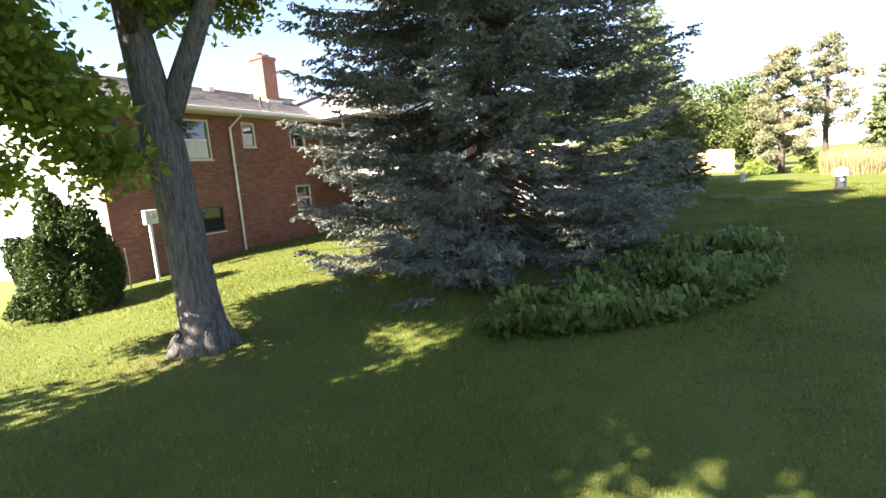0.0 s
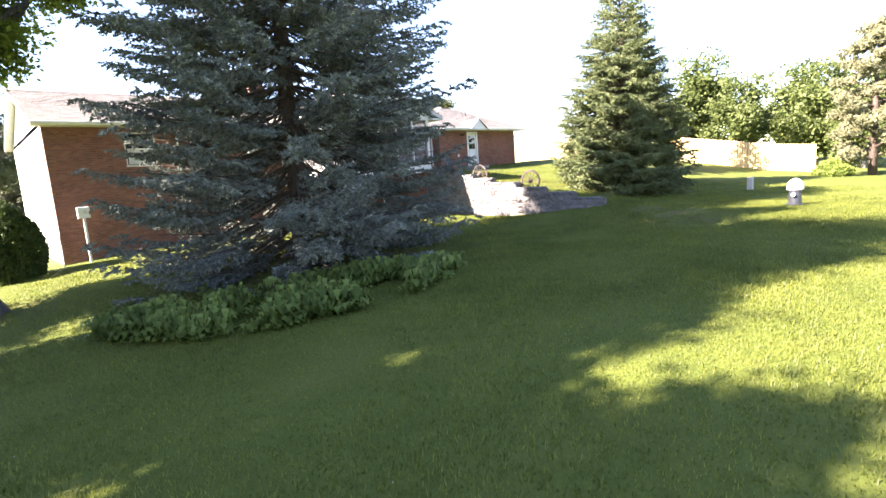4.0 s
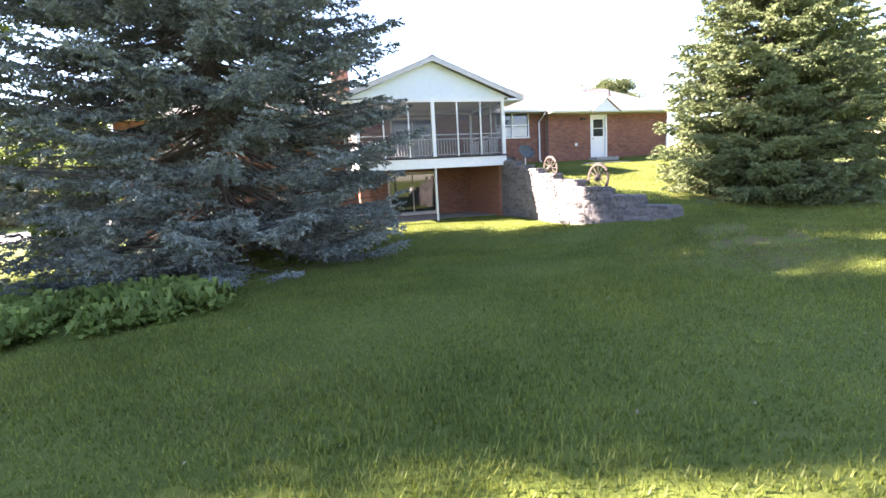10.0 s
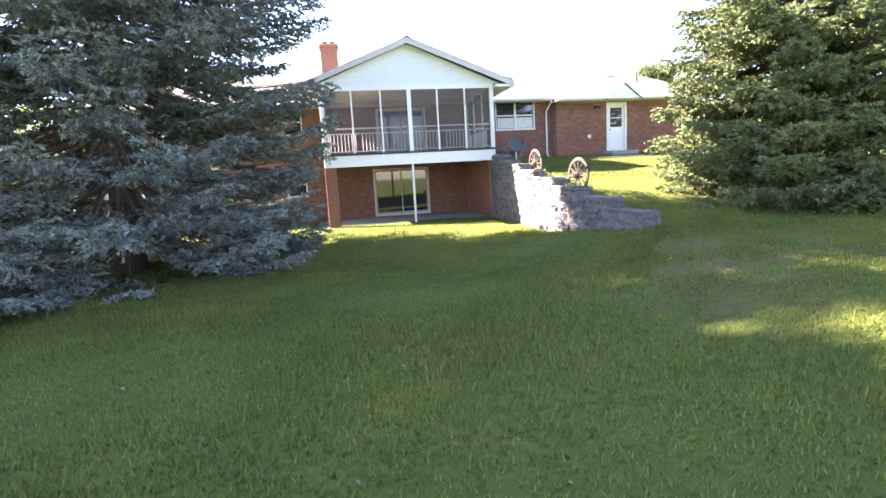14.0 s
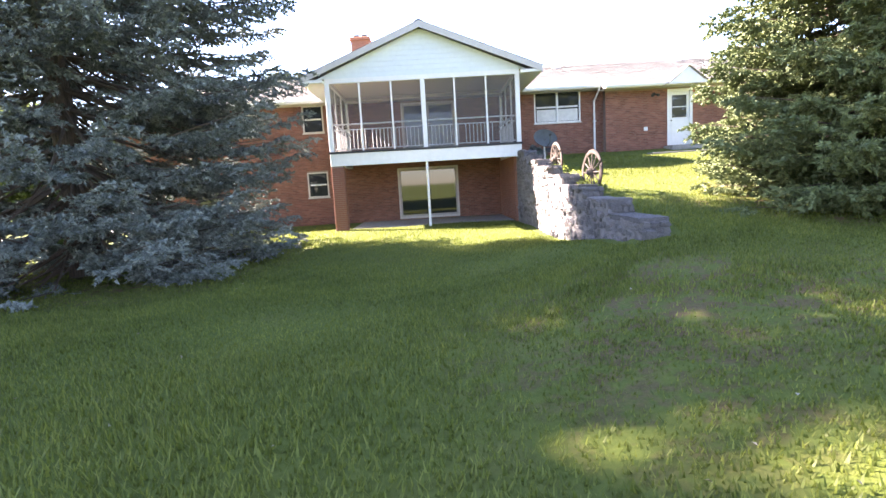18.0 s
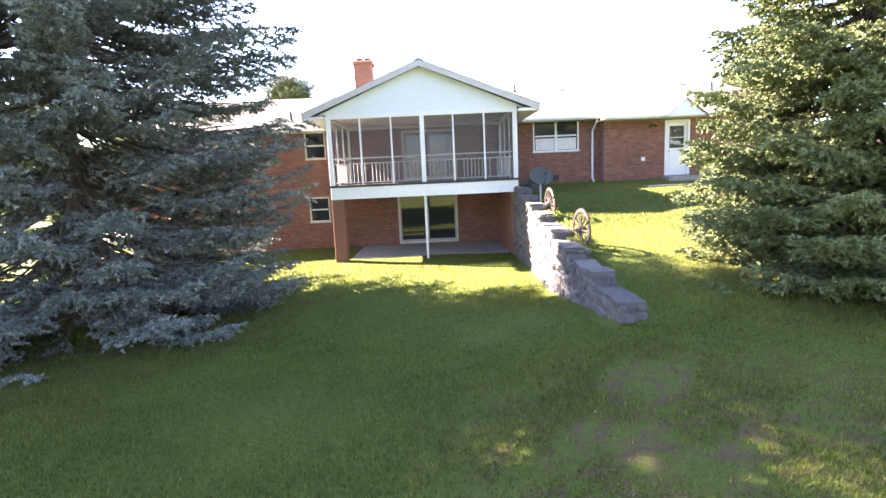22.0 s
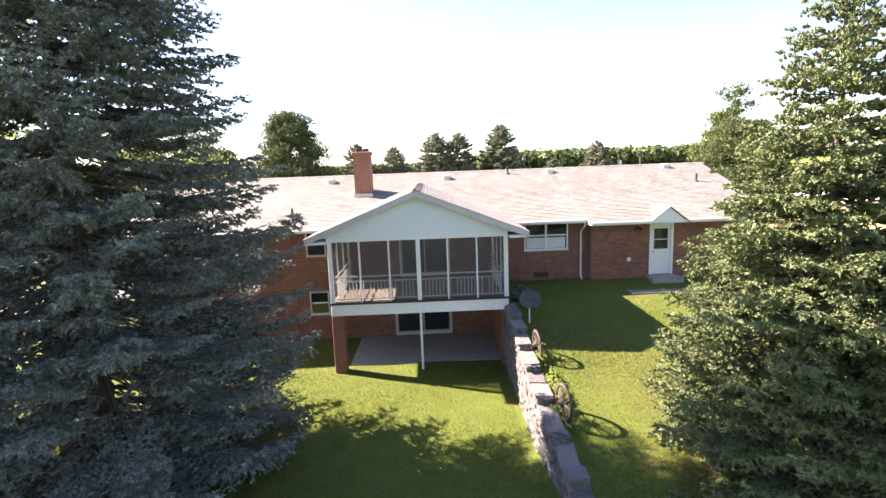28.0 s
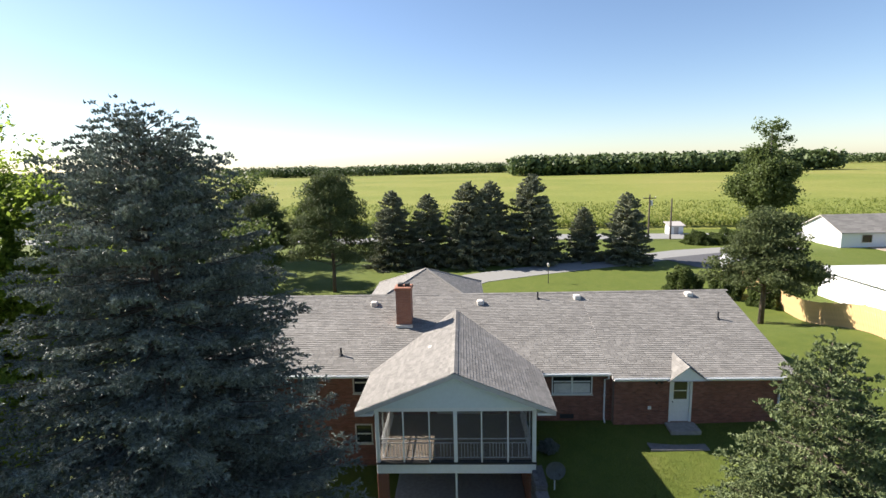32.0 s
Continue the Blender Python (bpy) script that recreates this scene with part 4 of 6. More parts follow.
def needles(pos, dirs, rng, n=5, length=0.075, width=0.02, spread=0.9):
    """Sprays of n needle tufts at each place, leaning along dirs."""
    k = len(pos)
    p = np.repeat(pos, n, 0)
    d = np.repeat(unit(dirs), n, 0)
    r = unit(rng.normal(size=(k * n, 3)))
    out = unit(d * (1.0 - spread * 0.5) + r * spread)
    side = unit(np.cross(out, rng.normal(size=(k * n, 3))))
    ln = length * rng.uniform(0.6, 1.3, (k * n, 1))
    w = width * rng.uniform(0.7, 1.3, (k * n, 1))
    base = p - out * ln * 0.25
    return np.stack([base - side * w, base + side * w, base + out * ln], 1)


def spruce_data(name, height, radius, seed, mat, detail=1.0, skirt=0.4, power=0.85, dead=True, tuft=0.085, leaders=False, step=0.32, bare_in=0.38, low=0.62, shoulder=None, clear=0.0, blades=5, spacing=0.2, spread=0.62):
    """Trunk, limbs and a crown of needle sprays on drooping, fanned branches. Returns meshes with the foot at the origin."""
    rng = np.random.default_rng(seed)
    trunk = Mesh()
    tr = 0.016 * height + 0.04
    zs = np.linspace(-0.3, height, 10)
    trunk.tube([(0.04 * math.sin(z), 0.04 * math.cos(z * 0.7), z) for z in zs], [max(0.012, tr * (1 - z / height) ** 0.9 + 0.01) if z > 0 else tr * 1.25 for z in zs], 10)
    limbs = Mesh()
    P, D = [], []
    z = skirt
    while z < height - 0.15:
        f = z / height
        rmax = radius * (min(1, (1 - f) / shoulder) if shoulder else 1 - f) ** power * (low + (1 - low) * min(1, f * 9 + 0.12))
        nb = int(max(5, (7 + 6 * rmax / radius * 1.4) * detail ** 0.5))
        off = rng.uniform(0, 6.28)
        for b in range(nb):
            if rng.random() < 0.06:
                continue
            az = off + b * 6.283 / nb + rng.normal(0, 0.16)
            if z < clear and math.cos(az - 0.2) > 0.1:
                continue
            L = rmax * rng.uniform(0.78, 1.05)
            if L < 0.12:
                L = 0.12
            rise = 0.30 * f - 0.10 - 0.18 * (1 - f) + rng.normal(0, 0.05)
            steep = max(0, f - 0.75) * 2.4
            d0 = np.array([math.cos(az), math.sin(az), 0.0])
            sd = np.array([-math.sin(az), math.cos(az), 0.0])
            m = max(3, int(L / spacing))
            t = (np.arange(m) + rng.uniform(0, 1)) / m
            t = np.clip(t, 0.04, 1)
            sag = rise * t * L + (-0.22 * np.sin(t * 2.6) + 0.16 * t ** 3) * L * (1 - f) * 0.8 + steep * t * L
            bow = rng.normal(0, 0.07) * L
            c = d0 * (t * L)[:, None] + sd * (bow * t ** 2)[:, None]
            c[:, 2] += z + rng.uniform(-0.12, 0.12) + sag
            if L > 0.8:
                j = [0, m // 2, m - 1]
                limbs.tube([tuple(c[i] if i else (0, 0, z)) for i in j], [0.010 + 0.006 * L, 0.006 + 0.003 * L, 0.003], 4, cap=False)
            # side twigs, longest in the middle of the branch; the inner third of the low ones is bare
            tw = np.clip(np.where(t < 0.5, t * 1.6, 1.15 - 0.75 * t), 0.15, 1) * min(0.95, 0.12 + 0.30 * L)
            bare = bare_in * (1 - f) if dead else 0.15
            for s in (-1, 1, 0):
                live = t > bare + rng.uniform(-0.1, 0.15, m)
                if s == 0:
                    P.append(c[live])
                    D.append(np.tile(d0 + np.array([0, 0, 0.1]), (live.sum(), 1)))
                    continue
                for i in np.nonzero(live)[0]:
                    ln = tw[i] * rng.uniform(0.6, 1.15)
                    ang = rng.uniform(0.6, 1.0)
                    dv = d0 * math.cos(ang) + sd * s * math.sin(ang) + np.array([0, 0, rng.uniform(-0.3, 0.12)])
                    dv /= np.linalg.norm(dv)
                    drop = 0.25 * rng.uniform(0.2, 1.2)
                    fingers = [(0.0, ln, dv)]
                    if ln > 0.22:
                        for q in range(int(ln / 0.13)):
                            side_q = 1 if q % 2 else -1
                            u0 = ln * (0.15 + 0.75 * (q + rng.uniform(0, 0.8)) / max(1, int(ln / 0.13)))
                            fd = dv * 0.72 + np.array([-dv[1], dv[0], 0.0]) * side_q * 0.7 + np.array([0, 0, rng.uniform(-0.6, 0.3)])
                            fingers.append((u0, (ln - u0) * 0.55 + 0.10, fd / np.linalg.norm(fd)))
                    for u0, fl, fd in fingers:
                        k = max(2, int(fl / 0.062 * detail))
                        u = (np.arange(k) + 0.6) / k * fl
                        pts = c[i] + dv * u0 + fd * u[:, None]
                        pts[:, 2] -= drop * (u0 + u) ** 2 - 0.05 * (u0 + u)
                        P.append(pts)
                        D.append(np.tile(fd, (k, 1)))
        z += step * rng.uniform(0.8, 1.2) * (1.0 if f < 0.8 else 0.7)
    # leader
    k = 14
    P.append(np.stack([rng.normal(0, 0.02, k), rng.normal(0, 0.02, k), np.linspace(height - 0.5, height + 0.25, k)], 1))
    D.append(np.tile([0, 0, 1.0], (k, 1)))
    P, D = np.concatenate(P), np.concatenate(D)
    P += rng.normal(0, 0.012, P.shape)
    # candles stand up near the crown's top
    if leaders:
        up = P[:, 2] > height * 0.72
        D[up] = unit(D[up] * 0.5 + np.array([0, 0, 0.9]))
    tris = needles(P, D, rng, blades, tuft, tuft * (1.1 / blades), spread)
    return trunk.data(name + "_trunk", M["bark_dark"], True), limbs.data(name + "_limbs", M["dead_twig"]), tri_mesh(name + "_crown", tris, M[mat]), len(tris)


def put_tree(name, label, meshes, at, rz=0.0, scale=1.0, group="", names=("trunk", "limb_work", "crown")):
    t = thing(name, label, "tree", group)
    t.matrix_basis = pose(*at, 0, 0, rz) @ Matrix.Scale(scale, 4)
    for nm, me in zip(names, meshes):
        if me is not None:
            part(nm, me, None, t)
    return t


def on_ground(x, y):
    return (x, y, float(ground_z(x, y)))


SP1, SP2, SP3 = (-7.7, -5.9), (8.4, -8.0), (16.0, -4.5)
big = spruce_data("blue_spruce", 16.0, 5.1, 11, "spruce_blue", 1.05, skirt=0.45, power=0.52, tuft=0.095, step=0.36, bare_in=0.36, low=0.74, shoulder=0.66, clear=1.0, blades=4, leaders=True, spacing=0.23)
put_tree("blue_spruce", "tall blue spruce with drooping grey-green boughs on the lawn", big, on_ground(*SP1), 0)
mid_spruce = spruce_data("green_spruce", 9.8, 3.2, 12, "spruce_green", 1.0, skirt=0.3, low=0.72, power=0.68, dead=False, leaders=True, tuft=0.105, step=0.25, shoulder=0.78, blades=4, spacing=0.19)
back_spruce = spruce_data("back_spruce", 9.0, 3.0, 16, "spruce_green", 0.55, skirt=0.3, low=0.72, power=0.68, dead=False, tuft=0.16, step=0.34, shoulder=0.78, blades=4, spacing=0.3)
put_tree("green_spruce", "dense green spruce, sunlit above and shaded below, beside the lawn", mid_spruce, on_ground(*SP2), 0)
put_tree("green_spruce", "dense green spruce behind another spruce", back_spruce, on_ground(*SP3), 130)


def branch_tree(name, height, spread, seed, leaf, bark, leaves=40000, leaf_size=0.11, trunk_r=0.33, fork=0.3, clump=0.5, trunk_lean=(0, 0), limbs_n=9, flat=1.0, low=None):
    """A broad-leaved tree: tapered trunk, forking limbs, leaves in clumps at the twig ends."""
    rng = np.random.default_rng(seed)
    tr = Mesh()
    fz = height * fork
    lx, ly = trunk_lean
    tr.tube([(0, 0, -0.3), (0, 0, 0.05), (lx * 0.1, ly * 0.1, 0.5), (lx * 0.5, ly * 0.5, fz * 0.6), (lx, ly, fz), (lx * 1.3, ly * 1.3, height * 0.55), (lx * 1.5, ly * 1.5, height * 0.9)],
            [trunk_r * 1.7, trunk_r * 1.45, trunk_r * 1.05, trunk_r * 0.92, trunk_r * 0.8, trunk_r * 0.42, 0.04], 14)
    ends, limbs = [], Mesh()
    for i in range(limbs_n):
        az = i * 2.4 + rng.normal(0, 0.3)
        z0 = fz * rng.uniform(0.85, 1.0) + (height * 0.55) * (i / limbs_n) * rng.uniform(0.6, 1)
        L = spread * rng.uniform(0.7, 1.0) * (1 - 0.45 * i / limbs_n)
        up = rng.uniform(0.35, 0.9) * flat
        p = np.array([lx, ly, z0])
        d = np.array([math.cos(az), math.sin(az), up])
        pts, rs = [p.copy()], [trunk_r * 0.45 * (1 - 0.5 * i / limbs_n)]
        for s in range(5):
            p = p + d / np.linalg.norm(d) * L / 5 * 1.1
            d = d + rng.normal(0, 0.22, 3) + np.array([0, 0, 0.05])
            pts.append(p.copy())
            rs.append(rs[0] * (1 - (s + 1) / 5.6))
            for k in range(4):
                a2 = rng.uniform(0, 6.28)
                q = p + np.array([math.cos(a2), math.sin(a2), rng.uniform(-0.35, 0.7)]) * L * rng.uniform(0.12, 0.32)
                limbs.tube([tuple(p), tuple((p + q) / 2 + rng.normal(0, 0.06, 3)), tuple(q)], [rs[-1] * 0.4 + 0.008, rs[-1] * 0.25 + 0.006, 0.005], 4, cap=False)
                ends += [q, (p + q) / 2]
        limbs.tube([tuple(x) for x in pts], rs, 7, cap=False)
        ends.append(p)
    for k in range(24):
        ends.append(np.array([lx * 1.5 + rng.normal(0, spread * 0.22), ly * 1.5 + rng.normal(0, spread * 0.22), height * rng.uniform(0.72, 1.0)]))
    if low:
        for (x, y, z) in low:
            ends.append(np.array([x, y, z]))
    ends = np.array(ends)
    idx = rng.integers(0, len(ends), leaves)
    r = unit(rng.normal(size=(leaves, 3))) * (rng.uniform(0, 1, (leaves, 1)) ** 0.6) * clump * rng.uniform(0.5, 1.5, (len(ends),))[idx][:, None]
    r[:, 2] *= 0.7
    pos = ends[idx] + r
    nrm = unit(rng.normal(size=(leaves, 3)) + np.array([0, 0, 0.8]))
    a = unit(np.cross(nrm, rng.normal(size=(leaves, 3))))
    b = np.cross(nrm, a)
    sz = leaf_size * rng.uniform(0.6, 1.25, (leaves, 1))
    quads = np.stack([pos - a * sz, pos - b * sz * 0.55 + nrm * sz * 0.12, pos + a * sz, pos + b * sz * 0.55 + nrm * sz * 0.12], 1)
    return tr.data(name + "_trunk", M[bark], True), limbs.data(name + "_limbs", M[bark], True), quad_mesh(name + "_crown", quads, M[leaf])


MAPLE = (-15.2, -3.4)


def maple_wood(tree, r):
    """The maple's trunk with its root flare, the stems above the fork and the low limb."""
    rng = np.random.default_rng(77)
    tr = Mesh().tube([(0, 0, -0.4), (0, 0, 0.0), (0.0, 0, 0.35), (-0.02, 0.02, 1.0), (-0.08, 0.05, 2.4), (-0.16, 0.08, 3.5), (-0.22, 0.1, 4.3), (-0.35, 0.25, 6.2), (-0.5, 0.5, 9.0), (-0.4, 0.6, 14.5)],
                     [r * 1.75, r * 1.45, r * 1.16, r, r * 0.92, r * 0.96, r * 0.86, r * 0.6, r * 0.36, 0.05], 24)
    part("trunk", tr.data("maple_trunk", M["bark"], True), None, tree)
    for k in range(6):
        a = k * 1.05 + rng.normal(0, 0.2)
        d = np.array([math.cos(a), math.sin(a), 0])
        root = Mesh().tube([tuple(d * r * 0.55 + np.array([0, 0, 0.75])), tuple(d * r * 1.15 + np.array([0, 0, 0.2])), tuple(d * r * 1.9 + np.array([0, 0, -0.12]))], [r * 0.35, r * 0.42, r * 0.2], 8)
        part("root", root.data("root", M["bark"], True), None, tree)
    for pts, r0 in (([(-0.16, 0.08, 3.7), (0.1, -0.3, 4.7), (0.55, -1.0, 6.4), (0.9, -1.5, 8.6), (1.3, -1.7, 12.2)], r * 0.66),
                    ([(-0.1, 0.08, 3.0), (-0.8, 0.3, 3.9), (-1.7, 0.6, 4.8), (-2.7, 0.7, 6.2), (-3.6, 0.9, 7.2)], r * 0.28),
                    ([(-0.3, 0.2, 5.2), (-1.2, -0.9, 6.4), (-2.0, -2.0, 7.4), (-2.6, -2.9, 8.0)], r * 0.34),
                    ([(0.5, -0.8, 6.0), (1.7, -0.3, 7.3), (3.0, 0.2, 8.4)], r * 0.3)):
        stem = Mesh().tube(pts, [r0 * (1 - 0.8 * i / (len(pts) - 1)) for i in range(len(pts))], 10)
        part("stem", stem.data("stem", M["bark"], True), None, tree)


maple = branch_tree("maple", 17.6, 5.0, 31, "maple", "bark", 140000, 0.088, 0.36, 0.36, 0.75, (-0.2, 0.1), 15,
                    low=[(-1.7 - 0.55 * (i % 6), -0.8 + 0.7 * (i // 6), 3.3 + 0.7 * (i % 5)) for i in range(36) for _ in range(5)])
maple_tree = put_tree("maple", "mature maple with rough grey bark and forked trunk", (None, maple[1], maple[2]), on_ground(*MAPLE), 0)
maple_wood(maple_tree, 0.35)
# four unseen maples, added towards the sun to shade and dapple the lawn
shade_maple = branch_tree("shade_maple", 20.5, 7.4, 33, "maple", "bark", 50000, 0.165, 0.5, 0.36, 0.92, (0.3, 0.1), 16)
put_tree("maple", "large leafy maple out of view, added to shade the lawn", shade_maple, on_ground(-22.6, -6.0), 110)
tall_shade_maple = branch_tree("tall_shade_maple", 21.5, 3.2, 35, "maple", "bark", 46000, 0.16, 0.2, 0.38, 0.95, (0.1, 0.1), 17)
put_tree("maple", "tall leafy maple with a clear trunk, unseen, added to shade the lawn", tall_shade_maple, on_ground(-26.5, -7.9), 40)
low_shade_maple = branch_tree("low_shade_maple", 13.0, 4.9, 37, "maple", "bark", 60000, 0.125, 0.24, 0.12, 0.8, (0.1, 0.0), 14)
put_tree("maple", "young low-branched maple out of view, added to shade the lawn", low_shade_maple, on_ground(-25.9, -4.2), 70)
side_shade_maple = branch_tree("side_shade_maple", 11.8, 3.1, 39, "maple", "bark", 30000, 0.14, 0.26, 0.5, 0.9, (0.1, 0.0), 16)
put_tree("maple", "leafy high-crowned maple out of view, added for lawn shade", side_shade_maple, on_ground(-26.2, -12.4), 200)

# ---- garden wall of stones ----
garden_wall = thing("garden_wall", "stepped dry-laid limestone retaining wall beside the patio", "wall", kind="structure")
rng = np.random.default_rng(5)


def stone_data(seed, worn=0.18, rough=0.085):
    """One rough block, unit sized, its corners knocked off."""
    r = np.random.default_rng(seed)
    bm = bmesh.new()
    bmesh.ops.create_cube(bm, size=1.0)
    bmesh.ops.bevel(bm, geom=bm.edges[:], offset=worn, segments=1, affect="EDGES")
    for v in bm.verts:
        v.co += Vector(r.normal(0, rough, 3))
    me = bpy.data.meshes.new("stone")
    bm.to_mesh(me)
    bm.free()
    me.materials.append(M["stone"])
    return me


STONES = [stone_data(60 + i) for i in range(12)]
SLABS = [stone_data(90 + i, 0.035, 0.028) for i in range(6)]
WALL_TOPS = [(0.3, 2.30), (-1.0, 2.10), (-2.0, 1.92), (-3.0, 1.72), (-4.1, 1.47), (-5.6, 1.22), (-7.0, 0.97), (-8.4, 0.72), (WALL_END, 0.0)]


def wall_top(y):
    """The wall steps down towards the lawn."""
    z = WALL_TOPS[0][1]
    for yy, zz in WALL_TOPS:
        if y < yy:
            z = zz
    return z


def lay_stone(x, y, z, sx, sy, sz, rz, rx=0.0, name="stone"):
    kinds = SLABS if name == "cap_stone" else STONES
    ob = new(name, kinds[int(rng.integers(0, len(kinds)))])
    ob.parent = garden_wall
    ob.matrix_basis = pose(x, y, z, rx, 0, rz) @ Matrix.Diagonal((sx, sy, sz, 1))


# mortar body, one block to each level
core = Mesh()
for (a, zt), (b, _) in zip(WALL_TOPS, WALL_TOPS[1:]):
    n = 3
    for k in range(n):
        ya, yb = a + (b - a) * k / n, a + (b - a) * (k + 1) / n
        xa, xb = float(wall_x(ya)), float(wall_x(yb))
        core.add([(xa - 0.2, ya, -0.6), (xa + 0.2, ya, -0.6), (xb + 0.2, yb, -0.6), (xb - 0.2, yb, -0.6), (xa - 0.2, ya, zt - 0.05), (xa + 0.2, ya, zt - 0.05), (xb + 0.2, yb, zt - 0.05), (xb - 0.2, yb, zt - 0.05)],
                 [(0, 1, 5, 4), (1, 2, 6, 5), (2, 3, 7, 6), (3, 0, 4, 7), (4, 5, 6, 7)])
part("mortar", core, M["mortar"], garden_wall, "grey mortar between the stones")
# rubble face towards the patio
zrow = -0.3
while zrow < 2.25:
    hgt = float(rng.uniform(0.10, 0.17))
    y = 0.2 - float(rng.uniform(0, 0.2))
    while y > WALL_END + 0.1:
        ln = float(rng.uniform(0.12, 0.38))
        yc = y - ln / 2
        low = float(ground_z(2.6, yc))
        if zrow + hgt * 0.75 < wall_top(yc) and zrow + hgt > low:
            lay_stone(float(wall_x(yc)) - 0.128 + float(rng.normal(0, 0.014)), yc, zrow + hgt / 2 + float(rng.normal(0, 0.022)), 0.2, ln - 0.012, hgt * float(rng.uniform(0.8, 1.08)), float(rng.normal(0, 4)), float(rng.normal(0, 8)))
        y -= ln
    zrow += hgt
# flat slabs on the levels and rough stones in the risers
for (a, zt), (b, zn) in zip(WALL_TOPS, WALL_TOPS[1:]):
    y = a
    while y > b + 0.05:
        ln = min(float(rng.uniform(0.7, 1.5)), y - b)
        if y - ln - b < 0.2:
            ln = y - b
        x = float(wall_x(y - ln / 2))
        lay_stone(x + float(rng.normal(0, 0.012)), y - ln / 2, zt - 0.04 + float(rng.normal(0, 0.008)), 0.44 + float(rng.normal(0, 0.02)), ln + 0.005, 0.085, float(rng.normal(0, 2.5)), 0.0, "cap_stone")
        y -= ln
    z = max(zn, float(ground_z(3.0, b - 0.3)) - 0.1)
    while z < zt - 0.1:
        x = float(wall_x(b)) - 0.2
        xe = x + 0.42
        h = min(float(rng.uniform(0.09, 0.14)), zt - 0.06 - z)
        while x < xe - 0.05:
            w = min(float(rng.uniform(0.10, 0.22)), xe - x)
            lay_stone(x + w / 2, b + 0.0, z + h / 2, w, 0.12, h * 1.05, float(rng.normal(0, 5)))
            x += w
        z += h

# ---- two old wagon wheels ----


def wagon_wheel(x, y, z, lean, turn, r=0.5):
    w = thing("wagon_wheel", "old wooden wagon wheel with iron tyre standing by the wall", "wheel", "wagon wheels")
    w.matrix_basis = pose(x, y, z + r, lean, 0, turn)
    ring = [(r * math.cos(a), 0, r * math.sin(a)) for a in np.linspace(0, 2 * math.pi, 37)]
    part("tyre", Mesh().tube(ring, 0.026, 6, cap=False), M["iron"], w, "rusty iron tyre")
    part("felloe", Mesh().tube([(0.925 * p[0], 0, 0.925 * p[2]) for p in ring], 0.037, 6, cap=False), M["wood_grey"], w)
    part("hub", Mesh().tube([(0, -0.13, 0), (0, -0.06, 0), (0, 0.06, 0), (0, 0.13, 0)], [0.05, 0.085, 0.085, 0.05], 12), M["wood_grey"], w)
    me = Mesh().tube([(0.07, 0, 0), (0.46 * r / 0.5, 0, 0)], [0.018, 0.014], 5).data("spoke", M["wood_grey"])
    for k in range(12):
        s = new("spoke", me)
        s.parent = w
        s.matrix_basis = pose(0, 0, 0, 0, 30 * k, 0)


wagon_wheel(3.62, -6.05, float(ground_z(3.62, -6.05)) - 0.03, 3, 98, 0.47)
wagon_wheel(3.6, -3.05, float(ground_z(3.6, -3.05)) - 0.03, -3, 95, 0.44)

# ---- satellite dish on a pale post ----
dish = thing("satellite_dish", "grey-green satellite dish on a thin pale post", "satellite dish")
zb = float(ground_z(3.85, -0.5))
dish.matrix_basis = pose(3.85, -0.5, zb)
part("post", Mesh().tube([(0, 0, -0.15), (0, 0, 0.72)], [0.03, 0.028], 10), M["white"], dish, "pale metal post")
cup = Mesh()
rings, seg = 6, 32
vv, ff = [(0.0, 0.0, 0.0)], []
for i in range(1, rings + 1):
    q = i / rings
    for k in range(seg):
        a = 2 * math.pi * k / seg
        vv.append((0.40 * q * math.cos(a), -0.085 * q * q, 0.33 * q * math.sin(a)))
for k in range(seg):
    ff.append((0, 1 + k, 1 + (k + 1) % seg))
    for i in range(rings - 1):
        a0, a1 = 1 + i * seg + k, 1 + i * seg + (k + 1) % seg
        ff.append((a0, a0 + seg, a1 + seg, a1))
n = len(vv)
vv += [(x, y + 0.018, z) for x, y, z in vv]
ff += [tuple(n + i for i in reversed(f)) for f in ff]
o = 1 + (rings - 1) * seg
ff += [(o + k, n + o + k, n + o + (k + 1) % seg, o + (k + 1) % seg) for k in range(seg)]
cup.add(vv, ff)
bowl = part("reflector", cup, M["verdigris"], dish, "weathered grey-green reflector")
bowl.matrix_basis = pose(0, -0.06, 0.86, -28, 0, 12)
part("feed_arm", Mesh().tube([(0, -0.02, -0.30), (0, -0.28, -0.30), (0, -0.42, -0.16)], [0.014, 0.014, 0.012], 8), M["verdigris"], bowl)
part("receiver", Mesh().tube([(0, -0.46, -0.13), (0, -0.38, -0.09)], [0.035, 0.03], 10), M["dark"], bowl)
part("bracket", Mesh().tube([(0, 0.02, 0.68), (0, -0.04, 0.86)], [0.04, 0.05], 10), M["dark"], dish)

